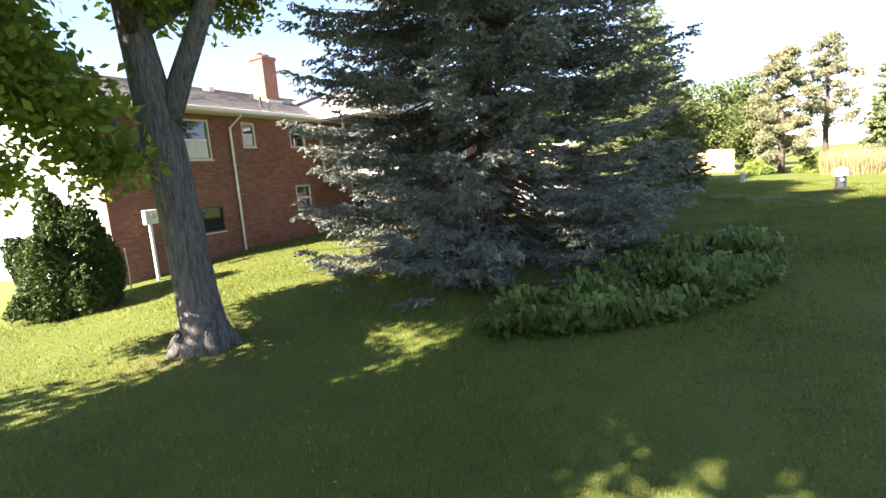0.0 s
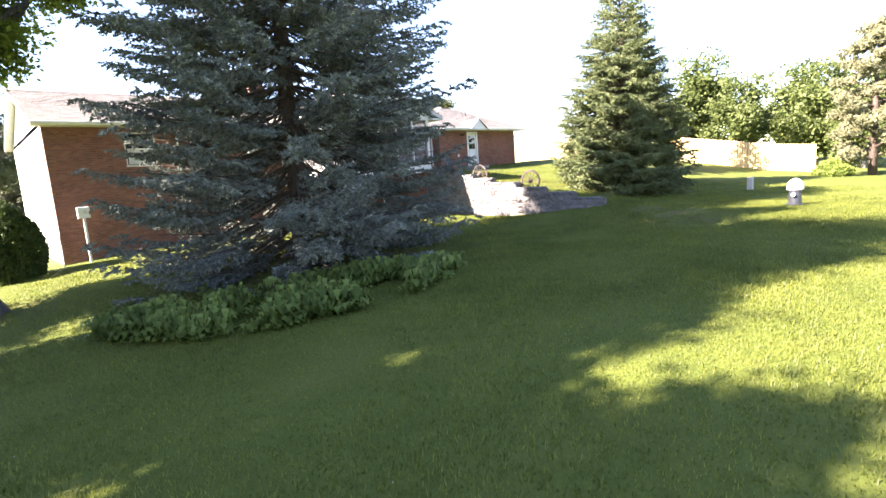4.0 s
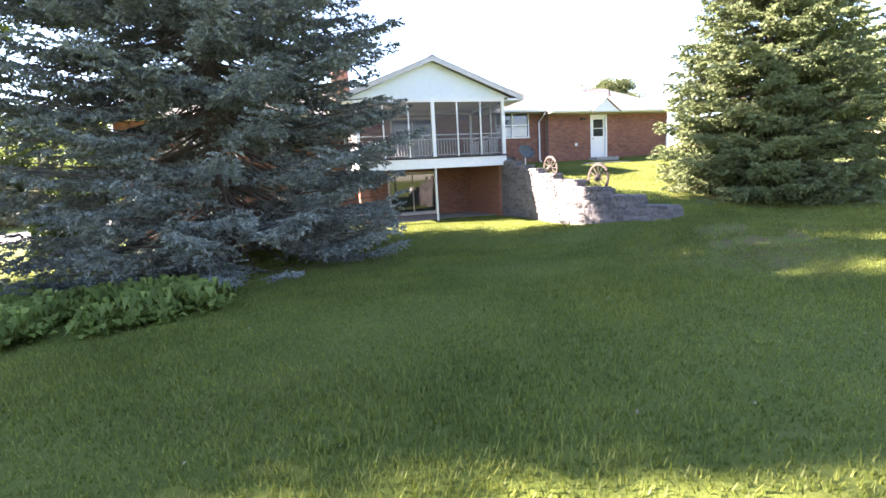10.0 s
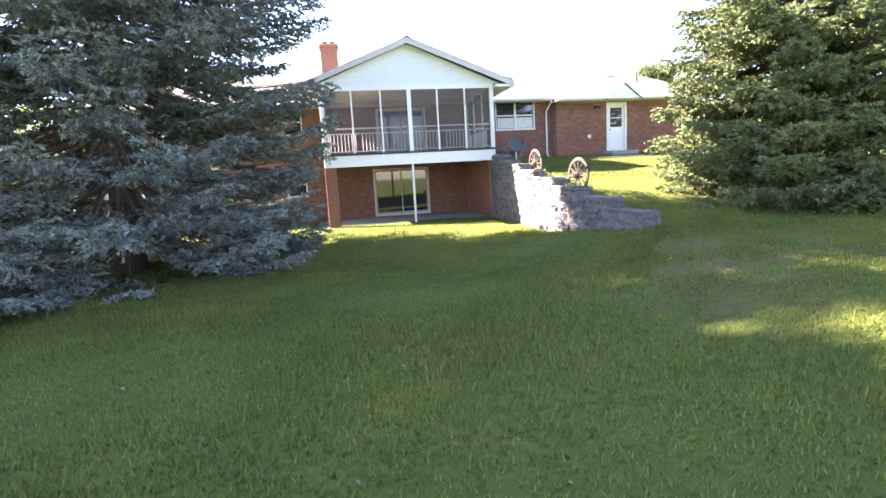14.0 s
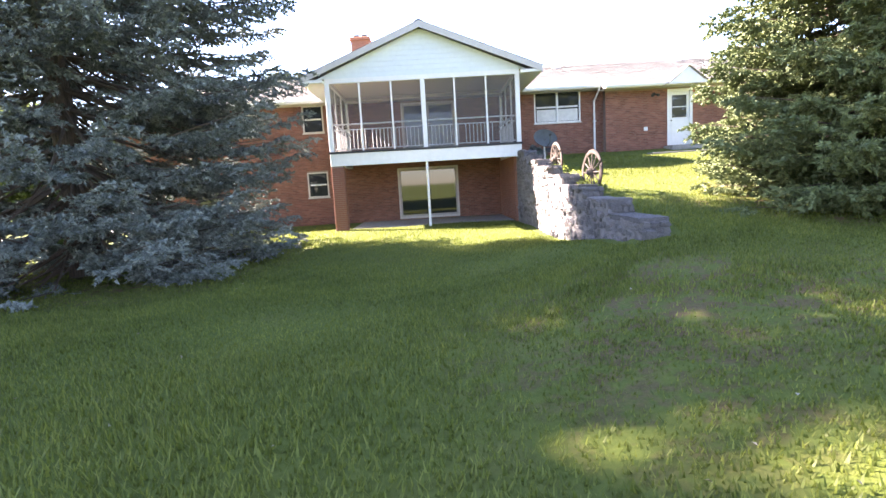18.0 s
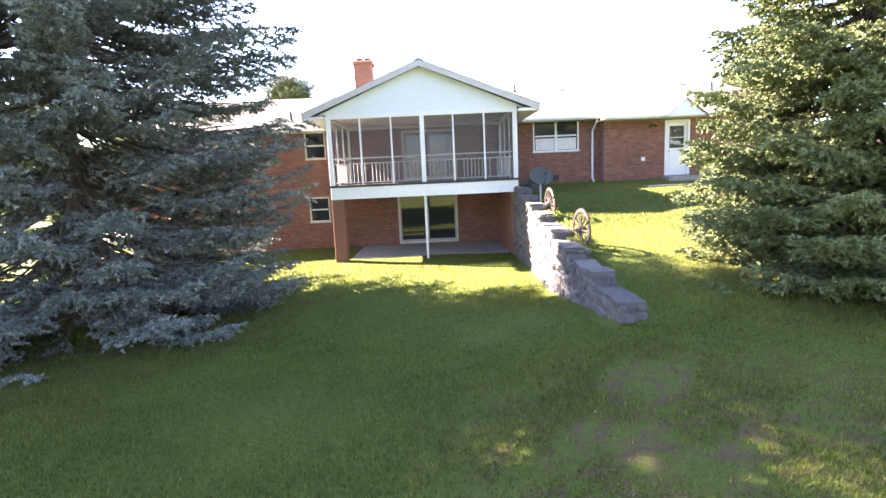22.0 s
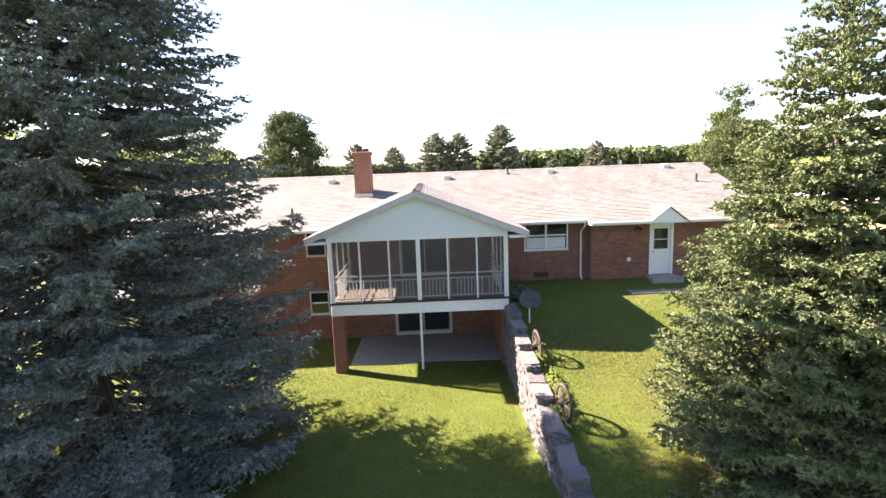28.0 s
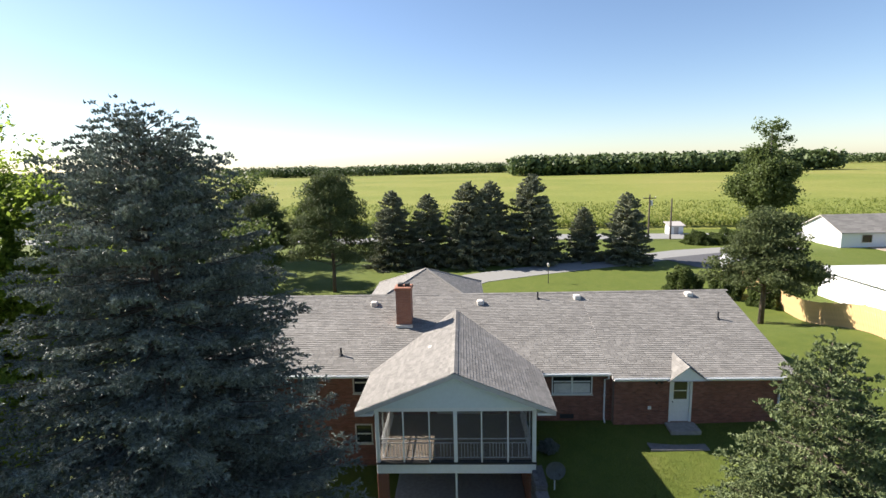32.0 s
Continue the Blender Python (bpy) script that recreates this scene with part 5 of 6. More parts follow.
# ---- beds and small plants ----


def leaf_patch(name, label, category, places, rng, size, mat, lift=0.25, per=7):
    """Low broad-leaved plants: rosettes of arched leaves."""
    p = np.repeat(np.asarray(places), per, 0)
    n = len(p)
    az = rng.uniform(0, 6.28, n)
    d = np.stack([np.cos(az), np.sin(az), np.zeros(n)], 1)
    s = np.stack([-np.sin(az), np.cos(az), np.zeros(n)], 1)
    L = size * rng.uniform(0.6, 1.2, (n, 1))
    h = lift * rng.uniform(0.4, 1.3, (n, 1))
    up = np.array([[0, 0, 1.0]])
    base = p + rng.normal(0, 0.05, (n, 3)) * np.array([1, 1, 0.2])
    a0 = base + up * h * 0.55 + d * L * 0.25
    tip = base + d * L * 1.15 + up * h * 0.65
    m1, m2 = base + d * L * 0.7 + up * h + s * L * 0.33, base + d * L * 0.7 + up * h - s * L * 0.33
    return tagged(part(name, quad_mesh(name, np.stack([a0, m2, tip, m1], 1), M[mat]), None, None), label, category, kind="stuff")


rng = np.random.default_rng(8)
pl, big_pl = [], []
while len(pl) < 760:
    a = rng.uniform(math.radians(192), math.radians(292))
    r = 1 - 0.5 * rng.uniform(0, 1) ** 1.2
    x, y = -9.0 + 4.7 * r * math.cos(a), -7.1 + 5.5 * r * math.sin(a)
    if rng.random() < 2.2 * noise.noise((x * 0.9, y * 0.9, 3.1)) + 0.45:
        pl.append((x, y, float(ground_z(x, y))))
        if rng.random() < 0.4:
            big_pl.append(pl[-1])
leaf_patch("groundcover_bed", "bed of broad green groundcover leaves under the blue spruce", "plants", pl, rng, 0.16, "hosta", 0.2, 9)
leaf_patch("broadleaf_plants", "taller broad-leaved plants standing among the groundcover", "plants", big_pl, rng, 0.19, "hosta", 0.38, 9)
pl = [(3.62 + rng.normal(0, 0.1), -5.2 + rng.normal(0, 0.6), 0) for _ in range(90)] + [(3.6 + rng.normal(0, 0.1), -2.9 + rng.normal(0, 0.45), 0) for _ in range(70)]
pl = [(x, y, float(ground_z(x, y))) for x, y, _ in pl if x > wall_x(y) + 0.22]
leaf_patch("weeds", "dry weeds growing behind the garden wall", "weeds", pl, rng, 0.11, "corn", 0.19, 11)


def shrub(name, label, x, y, w, d, h, seed, mat, count, size=0.06, z=None, category="shrub"):
    """A clipped or wild bush: stems and a thick uneven shell of small leaves."""
    r = np.random.default_rng(seed)
    v = unit(r.normal(size=(count, 3)))
    v[:, 2] = np.abs(v[:, 2]) * 1.0
    lump = 1 + 0.16 * np.sin(v[:, 0] * 7 + seed) * np.cos(v[:, 1] * 6) + 0.12 * np.sin(v[:, 2] * 9 + v[:, 0] * 5)
    rad = lump[:, None] * (0.72 + 0.3 * r.uniform(0, 1, (count, 1)) ** 0.5)
    pos = v * rad * np.array([w / 2, d / 2, h * 0.93])
    pos[:, 2] = np.maximum(pos[:, 2], r.uniform(0.02, 0.3, count))
    t = thing(name, label, category)
    t.location = (x, y, float(ground_z(x, y)) if z is None else z)
    st = Mesh()
    for k in range(6):
        a = k * 1.05
        st.tube([(0.1 * math.cos(a), 0.1 * math.sin(a), -0.1), (w * 0.15 * math.cos(a), d * 0.15 * math.sin(a), h * 0.4), (w * 0.27 * math.cos(a), d * 0.27 * math.sin(a), h * 0.75)], [0.03, 0.02, 0.01], 5)
    part("stems", st, M["bark_dark"], t)
    part("foliage", tri_mesh("foliage", needles(pos, v + np.array([0, 0, 0.4]), r, 4, size * 1.7, size * 0.55), M[mat]), None, t)
    return t


shrub("yew", "rounded dark green yew at the corner of the house", -14.25, 2.9, 2.3, 2.2, 2.75, 3, "yew", 9000, 0.075)

shrub("shrub", "small grey-green shrub in the corner by the porch", 4.0, 1.8, 0.8, 0.7, 0.5, 15, "spruce_blue", 900, 0.06)

# utility post by the house and a thin stake
mp = thing("meter_post", "white utility box on a pale post beside the brick wall", "utility post", at=on_ground(-11.75, 3.3))
part("post", Mesh().box(-0.04, 0.04, -0.04, 0.04, -0.2, 1.75, 0.008), M["white"], mp)
mb = part("box", Mesh().box(-0.2, 0.2, -0.14, 0.02, 1.7, 2.12, 0.02), M["white"], mp)
part("dial", Mesh().tube([(0.04, -0.14, 1.93), (0.04, -0.2, 1.93)], 0.08, 12), M["trim"], mb)
stake = thing("garden_stake", "thin pale metal stake by the wall", "stake", at=on_ground(-12.6, 3.3))
part("rod", Mesh().tube([(0, 0, -0.1), (0.02, 0, 0.6), (0, 0, 1.15)], 0.018, 6), M["trim"], stake)
part("cap", Mesh().tube([(0, 0, 1.15), (0, 0, 1.19)], 0.026, 6), M["trim"], stake)

# small white-topped post in the lawn
gl = thing("yard_hydrant", "short dark pedestal with white cap standing in the lawn", "hydrant", at=on_ground(5.0, -15.8))
gl.scale = (1.2, 1.2, 1.25)
part("body", Mesh().tube([(0, 0, -0.05), (0, 0, 0.04), (0, 0, 0.05), (0, 0, 0.42)], [0.22, 0.22, 0.16, 0.15], 14), M["plastic_dark"], gl)
part("cap", Mesh().tube([(0, 0, 0.42), (0, 0, 0.47), (0, 0, 0.6), (0, 0, 0.68), (0, 0, 0.71)], [0.2, 0.21, 0.19, 0.1, 0.03], 14), M["white"], gl)
for s in (-1, 1):
    part("outlet", Mesh().tube([(s * 0.12, 0, 0.3), (s * 0.23, 0, 0.3)], 0.05, 8), M["trim"], gl)

# small grey pedestal before the board fence
ped = thing("utility_pedestal", "small grey utility pedestal standing in the lawn", "pedestal", at=on_ground(11.7, -12.6))
part("body", Mesh().box(-0.13, 0.13, -0.11, 0.11, -0.1, 0.5, 0.02), M["rake"], ped)
part("lid", Mesh().box(-0.145, 0.145, -0.125, 0.125, 0.5, 0.58, 0.03), M["rake"], ped)

# concrete walk from the back door
walkway = tagged(part("walkway", Mesh().box(8.4, 10.9, 1.75, 2.4, 1.8, 2.105, 0.02), M["mortar"], None), "short concrete walk by the back door", "walkway", kind="structure")

# ---- drive, road, field ----


def strip(name, pts, half, mat, label, category, lift=0.03):
    """A paved strip that follows the ground."""
    m = Mesh()
    P = [Vector(p) for p in pts]
    dense = []
    for a, b in zip(P, P[1:]):
        n = max(1, int((b - a).length / 1.5))
        dense += [a + (b - a) * i / n for i in range(n)]
    dense.append(P[-1])
    vs = []
    for i, p in enumerate(dense):
        d = (dense[min(i + 1, len(dense) - 1)] - dense[max(i - 1, 0)]).normalized()
        nrm = Vector((-d.y, d.x))
        for s in (-1, 1):
            q = p.xy + nrm * half * s
            z = max(float(ground_z(q.x + ox, q.y + oy)) for ox in (-0.7, 0, 0.7) for oy in (-0.7, 0, 0.7))
            vs.append((q.x, q.y, z + lift))
    m.add(vs, [(2 * i, 2 * i + 1, 2 * i + 3, 2 * i + 2) for i in range(len(dense) - 1)])
    vs2 = [(x, y, z - 0.3) for x, y, z in vs]
    m.add(vs + vs2, [(2 * i, 2 * i + 2, 2 * len(dense) + 2 * i + 2, 2 * len(dense) + 2 * i) for i in range(len(dense) - 1)] + [(2 * i + 1, 2 * len(dense) + 2 * i + 1, 2 * len(dense) + 2 * i + 3, 2 * i + 3) for i in range(len(dense) - 1)])
    return tagged(part(name, m, mat, None), label, category, kind="structure")


strip("driveway", [(-40, 8, 0), (-26, 13, 0), (-18, 24, 0), (-9, 33, 0), (2, 44, 0), (22, 52, 0), (34, 58, 0), (52, 62, 0)], 2.6, M["road"], "pale grey paved driveway curving past the house", "driveway")
strip("parking", [(30, 50, 0), (46, 56, 0)], 4.0, M["asphalt"], "dark asphalt parking apron", "driveway", 0.05)
strip("road", [(-300, 108, 0), (-60, 84, 0), (40, 75, 0), (90, 72, 0), (320, 60, 0)], 3.4, M["road"], "pale country road along the fields", "road", 0.06)
fm = Mesh()
fx_, fy_ = np.linspace(-900, 900, 91), np.linspace(0, 1, 31)
for v in fy_:
    for x in fx_:
        y0 = 88 - 0.085 * x if x < 100 else 80 - 0.04 * x
        y0 = max(60, y0)
        y = y0 + (900 - y0) * v ** 1.6
        fm.v.append((x, y, 0.35 + 0.9 * ss(0, 0.02, v) + 3.0 * math.sin(x * 0.006 + 1) * v * (1 - v)))
fm.f = [(j * 91 + i, j * 91 + i + 1, (j + 1) * 91 + i + 1, (j + 1) * 91 + i) for j in range(30) for i in range(90)]
tagged(part("crop_field", fm, M["field"], None, smooth=True), "wide green and yellow crop field beyond the road", "field", kind="structure")

# ---- trees and buildings beyond the house ----
row = spruce_data("row_spruce", 10.0, 4.4, 41, "row_blue", 0.55, skirt=0.2, power=0.55, dead=False, tuft=0.3, step=0.42, leaders=True, blades=3, spacing=0.34, spread=0.9)
for i, (x, y, h) in enumerate([(-9.6, 54, 10.4), (-4.6, 54, 9.8), (1.2, 53, 11.4), (4.4, 54, 11.4), (10.2, 53, 12.2), (17.7, 54, 7.6), (23.2, 52, 9.6), (-27.5, 27, 6.0), (-31.5, 30, 6.6), (-24.5, 31, 5.5)]):
    put_tree("row_spruce", "dark blue-green spruce in a row along the driveway", row, (x, y, 0.2), 50 * i, h / 10.0, "spruces along the driveway")


def pine_data(name, height, spread, seed, trunk_h=0.3, tufts=11000, mat="spruce_green", size=0.28):
    """A pine: bare trunk below, tiers of rounded needle clouds above."""
    r = np.random.default_rng(seed)
    tr, lb = Mesh(), Mesh()
    tr.tube([(0, 0, -0.3), (0.05, 0, height * 0.3), (-0.05, 0.05, height * 0.6), (0, 0, height * 0.95)], [0.24, 0.19, 0.12, 0.03], 9)
    cl = []
    for i in range(34):
        f = trunk_h + (1 - trunk_h) * (i + 0.5) / 34
        az = i * 2.4
        L = spread * (1.05 - 0.75 * ((f - trunk_h) / (1 - trunk_h)) ** 1.6) * r.uniform(0.55, 1.0)
        e = np.array([math.cos(az) * L, math.sin(az) * L, height * f + L * 0.25])
        lb.tube([(0, 0, height * f), tuple(e * np.array([0.5, 0.5, 1]) - np.array([0, 0, L * 0.1])), tuple(e)], [0.06, 0.04, 0.015], 5, cap=False)
        cl += [e, e * np.array([0.6, 0.6, 1]) + r.normal(0, 0.3, 3)]
    cl = np.array(cl)
    idx = r.integers(0, len(cl), tufts)
    pos = cl[idx] + unit(r.normal(size=(tufts, 3))) * r.uniform(0, 1, (tufts, 1)) ** 0.5 * np.array([1.0, 1.0, 0.55]) * spread * 0.27
    return tr.data(name + "_trunk", M["bark_dark"], True), lb.data(name + "_limbs", M["bark_dark"]), tri_mesh(name + "_crown", needles(pos, unit(r.normal(size=(tufts, 3)) + np.array([0, 0, 0.7])), r, 5, size, size * 0.23), M[mat])


pine = pine_data("pine", 9.0, 4.2, 51, 0.28, 16000, "pine_dark", 0.22)
put_tree("pine", "spreading pine with bare lower trunk beside the board fence", pine, (25.0, 22.8, 0.6), 10)
put_tree("pine", "tall broad pine by the driveway in front of the house", pine_data("front_pine", 13.0, 5.4, 52, 0.2, 17000, "pine_dark", 0.25), (-14.8, 39.5, 0.0), 40)
put_tree("pine", "dark pine beyond the driveway", pine, (-26.0, 47.0, 0.0), 120, 1.1)

lone = branch_tree("cottonwood", 20.0, 7.0, 74, "broad", "bark", 52000, 0.27, 0.5, 0.14, 1.7, (0.2, 0), 20, 1.1)
put_tree("cottonwood", "tall lone leafy tree beside the road", lone, (61.5, 86, 0.3), 30, 1.05)
small = branch_tree("yard_tree", 8.5, 4.4, 72, "broad", "bark", 14000, 0.2, 0.16, 0.12, 1.1, (0, 0), 10, 1.1)
for i, (x, y, s, z) in enumerate([(-22, 33, 1.1, -0.3), (-30, 40, 1.3, -0.3), (-36, 28, 1.2, -0.4), (-44, 42, 1.6, -0.4), (-34, 60, 1.6, 0), (-48, 66, 1.8, 0), (-24, 66, 1.3, 0)]):
    put_tree("yard_tree", "leafy green tree along the driveway", small, (x, y, z), 67 * i, s, "trees along the driveway")
for i, (x, y, s) in enumerate([(33, -6, 0.8), (37, -11, 0.95), (42, -8, 1.0), (45, 2, 1.2), (36, 6, 0.9), (50, -14, 1.2), (33, -14, 0.7)]):
    put_tree("yard_tree", "leafy green tree beyond the board fence", small, (x, y, float(ground_z(x, y))), 51 * i, s, "trees beyond the fence")
cedar = spruce_data("cedar", 7.5, 2.3, 44, "spruce_green", 0.5, skirt=0.1, power=0.4, dead=False, tuft=0.28, step=0.4, blades=3, spacing=0.34, spread=0.9)
for i, (x, y, s) in enumerate([(27.5, -22.5, 1.0), (31.5, -24.0, 0.9)]):
    put_tree("cedar", "narrow grey-green cedar at the edge of the lawn", cedar, (x, y, float(ground_z(x, y))), 60 * i, s, "cedars by the lawn")
put_tree("lawn_pine", "tall shaggy grey-green pine branched to the ground", pine_data("lawn_pine", 8.6, 2.5, 55, 0.06, 9500, "pine_grey", 0.2), on_ground(24.5, -15.5), 20)
put_tree("lawn_pine", "thin open pine with its trunk showing", pine_data("thin_pine", 9.6, 2.2, 56, 0.3, 4200, "pine_grey", 0.2), on_ground(27.6, -18.6), 70)


def grass_clump(label, x, y, w, h, n, seed):
    """A clump of tall arching dry grass."""
    r = np.random.default_rng(seed)
    a, q = r.uniform(0, 6.28, n), np.sqrt(r.uniform(0, 1, n)) * w / 2
    p = np.stack([x + q * np.cos(a), y + q * np.sin(a), np.zeros(n)], 1)
    p[:, 2] = ground_z(p[:, 0], p[:, 1])
    hh = h * r.uniform(0.55, 1.1, n)
    az = r.uniform(0, 6.28, n)
    s = np.stack([-np.sin(az), np.cos(az), np.zeros(n)], 1) * 0.022
    tip = p + np.stack([np.cos(az) * 0.3 * hh, np.sin(az) * 0.3 * hh, hh], 1)
    tagged(part("tall_grass", tri_mesh("tall_grass", np.stack([p - s, p + s, tip], 1), M["dry_grass"]), None, None), label, "grass", kind="stuff")


grass_clump("tall dry grass growing wild at the lawn's edge", 20.6, -19.0, 3.4, 1.7, 2600, 3)
grass_clump("tall dry grass growing wild at the lawn's edge", 21.6, -22.4, 3.6, 1.8, 2600, 4)
for i, (x, y, w, h) in enumerate([(25.5, -17.8, 2.4, 1.2), (23.0, -13.9, 1.8, 0.9)]):
    shrub("bush", "wild green bush at the edge of the lawn", x, y, w, w, h, 90 + i, "hosta", 2200, 0.13)
for i, (x, y, w, h) in enumerate([(44.0, 66.0, 5.0, 2.4), (48.5, 67.0, 4.5, 2.6), (39.5, 66.5, 4.5, 2.1), (24.0, 35.5, 3.6, 2.6), (27.2, 33.0, 3.2, 2.2), (29.3, 29.5, 3.0, 2.2), (31.5, 38.5, 3.0, 2.0)]):
    shrub("bush", "dense green bush beside the driveway", x, y, w, w, h, 110 + i, "broad", 2600, 0.16)

# board fence along the side yard
fence = thing("board_fence", "tall fence of new yellow pine boards", "fence", kind="")
FP = [(31.5, 41.0), (29.6, 26.0), (27.6, 12.0), (26.4, 2.0), (26.0, -7.5), (25.6, -12.6)]
bme = Mesh().box(-0.07, 0.07, -0.012, 0.012, 0.03, 1.85, 0.006).data("board", M["fence"])
pme = Mesh().box(-0.05, 0.05, 0.02, 0.12, -0.2, 1.9, 0.008).data("post", M["fence"])
cnt = 0
for (xa, ya), (xb, yb) in zip(FP, FP[1:]):
    L = math.hypot(xb - xa, yb - ya)
    az = math.degrees(math.atan2(yb - ya, xb - xa))
    n = int(L / 0.17)
    for i in range(n):
        x, y = xa + (xb - xa) * i / n, ya + (yb - ya) * i / n
        z = float(ground_z(x, y))
        o = new("board", bme)
        o.parent = fence
        o.matrix_basis = pose(x, y, z + 0.015 * math.sin(i * 2.3), 0, 0, az)
        if i % 14 == 0:
            o = new("post", pme)
            o.parent = fence
            o.matrix_basis = pose(x, y, z, 0, 0, az)
    for h in (0.35, 0.95, 1.6):
        pts = [(xa + (xb - xa) * k / 6, ya + (yb - ya) * k / 6) for k in range(7)]
        part("rail", Mesh().tube([(x - 0.05 * math.sin(math.radians(az)), y + 0.05 * math.cos(math.radians(az)), float(ground_z(x, y)) + h) for x, y in pts], 0.035, 4), M["fence"], fence)

# long white flat-roofed building past the fence
wb = thing("white_building", "long low white building with a flat pale roof", "building")
part("wall", Mesh().box(36.5, 64, 20, 33, 0, 3.1), M["metal_white"], wb)
part("roof", Mesh().box(36.1, 64.4, 19.6, 33.4, 3.11, 3.35, 0.05), M["metal_white"], wb)
part("roof_trim", Mesh().box(36.05, 64.45, 19.55, 19.6, 2.95, 3.3), M["trim"], wb)
for i in range(4):
    part("roof_strip", Mesh().box(38 + i * 6.5, 43 + i * 6.5, 24.2, 26.5, 3.351, 3.45), M["rake"], wb)
for i in range(9):
    part("panel_seam", Mesh().box(38 + i * 2.9, 38.06 + i * 2.9, 19.96, 19.999, 0.1, 3.05), M["trim"], wb)

# neighbour's house
nh = thing("neighbour_house", "white gabled neighbour's house with dark shingle roof", "house")
nx0, nx1, ny0, ny1 = 58.0, 76.0, 60.0, 69.0
part("wall", Mesh().box(nx0, nx1, ny0, ny1, 0, 2.9), M["white"], nh)
part("gable_wall", Mesh().add([(nx0, ny0, 2.9), (nx0, ny1, 2.9), (nx0, (ny0 + ny1) / 2, 4.9), (nx0 + 0.3, ny0, 2.9), (nx0 + 0.3, ny1, 2.9), (nx0 + 0.3, (ny0 + ny1) / 2, 4.9)], [(0, 2, 1), (3, 4, 5), (0, 1, 4, 3)]), M["white"], nh)
ym = (ny0 + ny1) / 2
part("roof", slab([(nx0 - 0.4, ny0 - 0.5, 2.75), (nx1, ny0 - 0.5, 2.75), (nx1, ym, 5.05), (nx0 - 0.4, ym, 5.05)], 0.15), M["rake"], nh)
part("roof", slab([(nx0 - 0.4, ym, 5.05), (nx1, ym, 5.05), (nx1, ny1 + 0.5, 2.75), (nx0 - 0.4, ny1 + 0.5, 2.75)], 0.15), M["rake"], nh)
tagged(part("shingles", quad_mesh("shingles", courses((nx0 - 0.4, ny0 - 0.52, 2.76), (nx1, ny0 - 0.52, 2.76), (nx1, ym, 5.06), (nx0 - 0.4, ym, 5.06), 0.3, 1.0, 30, 0.02), M["shingle"]), None, nh), kind="stuff")
for i in range(3):
    x = 61 + i * 5
    w_ = part("window", Mesh().box(x, x + 1.6, ny0 - 0.05, ny0 - 0.001, 1.1, 2.4), M["trim"], nh)
    part("pane", Mesh().box(x + 0.1, x + 1.5, ny0 - 0.07, ny0 - 0.051, 1.2, 2.3), M["glass"], w_)
dk = thing("wooden_deck", "low wooden deck with red-brown railing by the neighbour's house", "deck")
part("floor", Mesh().box(62, 76, 55.5, 59.9, 0.3, 0.5), M["deck"], dk)
part("rail", Mesh().box(62, 76, 55.5, 55.6, 1.35, 1.45), M["red"], dk)
pm_ = Mesh().box(-0.04, 0.04, -0.04, 0.04, 0, 1.4).data("post", M["red"])
for i in range(29):
    o = new("post", pm_)
    o.parent = dk
    o.location = (62 + i * 0.5, 55.55, 0)

# parked van at the fence's end
van = thing("van", "white van parked on the dark apron beyond the fence", "vehicle", at=(33.6, 44.5, 0.45))
van.rotation_euler = (0, 0, radians(70))
vb = bmesh.new()
for xs_, zs_ in (((-2.4, -2.4, 1.5, 2.3, 2.4, 2.4), (0.35, 1.95, 1.95, 1.05, 0.95, 0.35)),):
    a = [vb.verts.new((x, -0.9, z)) for x, z in zip(xs_, zs_)]
    b = [vb.verts.new((x, 0.9, z)) for x, z in zip(xs_, zs_)]
    vb.faces.new(a)
    vb.faces.new(b[::-1])
    for i in range(6):
        vb.faces.new((a[i], b[i], b[(i + 1) % 6], a[(i + 1) % 6]))
bmesh.ops.recalc_face_normals(vb, faces=vb.faces[:])
bmesh.ops.bevel(vb, geom=vb.edges[:], offset=0.1, segments=2, affect="EDGES")
vm = bpy.data.meshes.new("body")
vb.to_mesh(vm)
vb.free()
vm.materials.append(M["white"])
vbody = part("body", vm, None, van)
for s in (-1, 1):
    for k in range(3):
        part("side_window", Mesh().box(-2.0 + k * 1.1, -1.1 + k * 1.1, min(s * 0.9, s * 0.915), max(s * 0.9, s * 0.915), 1.2, 1.75), M["glass"], vbody)
    for x in (-1.5, 1.5):
        wl = part("wheel", Mesh().tube([(x, s * 0.72, 0.33), (x, s * 0.94, 0.33)], 0.33, 16), M["plastic_dark"], van)
        part("rim", Mesh().tube([(x, s * 0.945, 0.33), (x, s * 0.955, 0.33)], 0.19, 12), M["trim"], wl)

# poles, cabinet
def pole(x, y, h, arm, label):
    p = thing("utility_pole", label, "pole", at=(x, y, 0.2))
    part("shaft", Mesh().tube([(0, 0, -0.3), (0, 0, h)], [0.17, 0.11], 9), M["wood_grey"], p)
    if arm:
        part("crossarm", Mesh().box(-1.1, 1.1, -0.06, 0.06, h - 0.7, h - 0.55), M["wood_grey"], p)
        for k in (-1, 0, 1):
            part("insulator", Mesh().tube([(k, 0, h - 0.55), (k, 0, h - 0.38)], 0.06, 8), M["trim"], p)
        part("transformer", Mesh().tube([(0.33, 0, h - 1.9), (0.33, 0, h - 1.0)], 0.22, 10), M["trim"], p)


pole(33.0, 71.0, 8.2, True, "weathered wooden utility pole with crossarm by the road")
pole(37.0, 71.5, 7.4, False, "slim pale pole beside the road")
hut = thing("roadside_shed", "small white roadside shed", "shed", at=(40.5, 78.5, 0.3))
part("wall", Mesh().box(-1.3, 1.3, -1, 1, 0, 1.7), M["white"], hut)
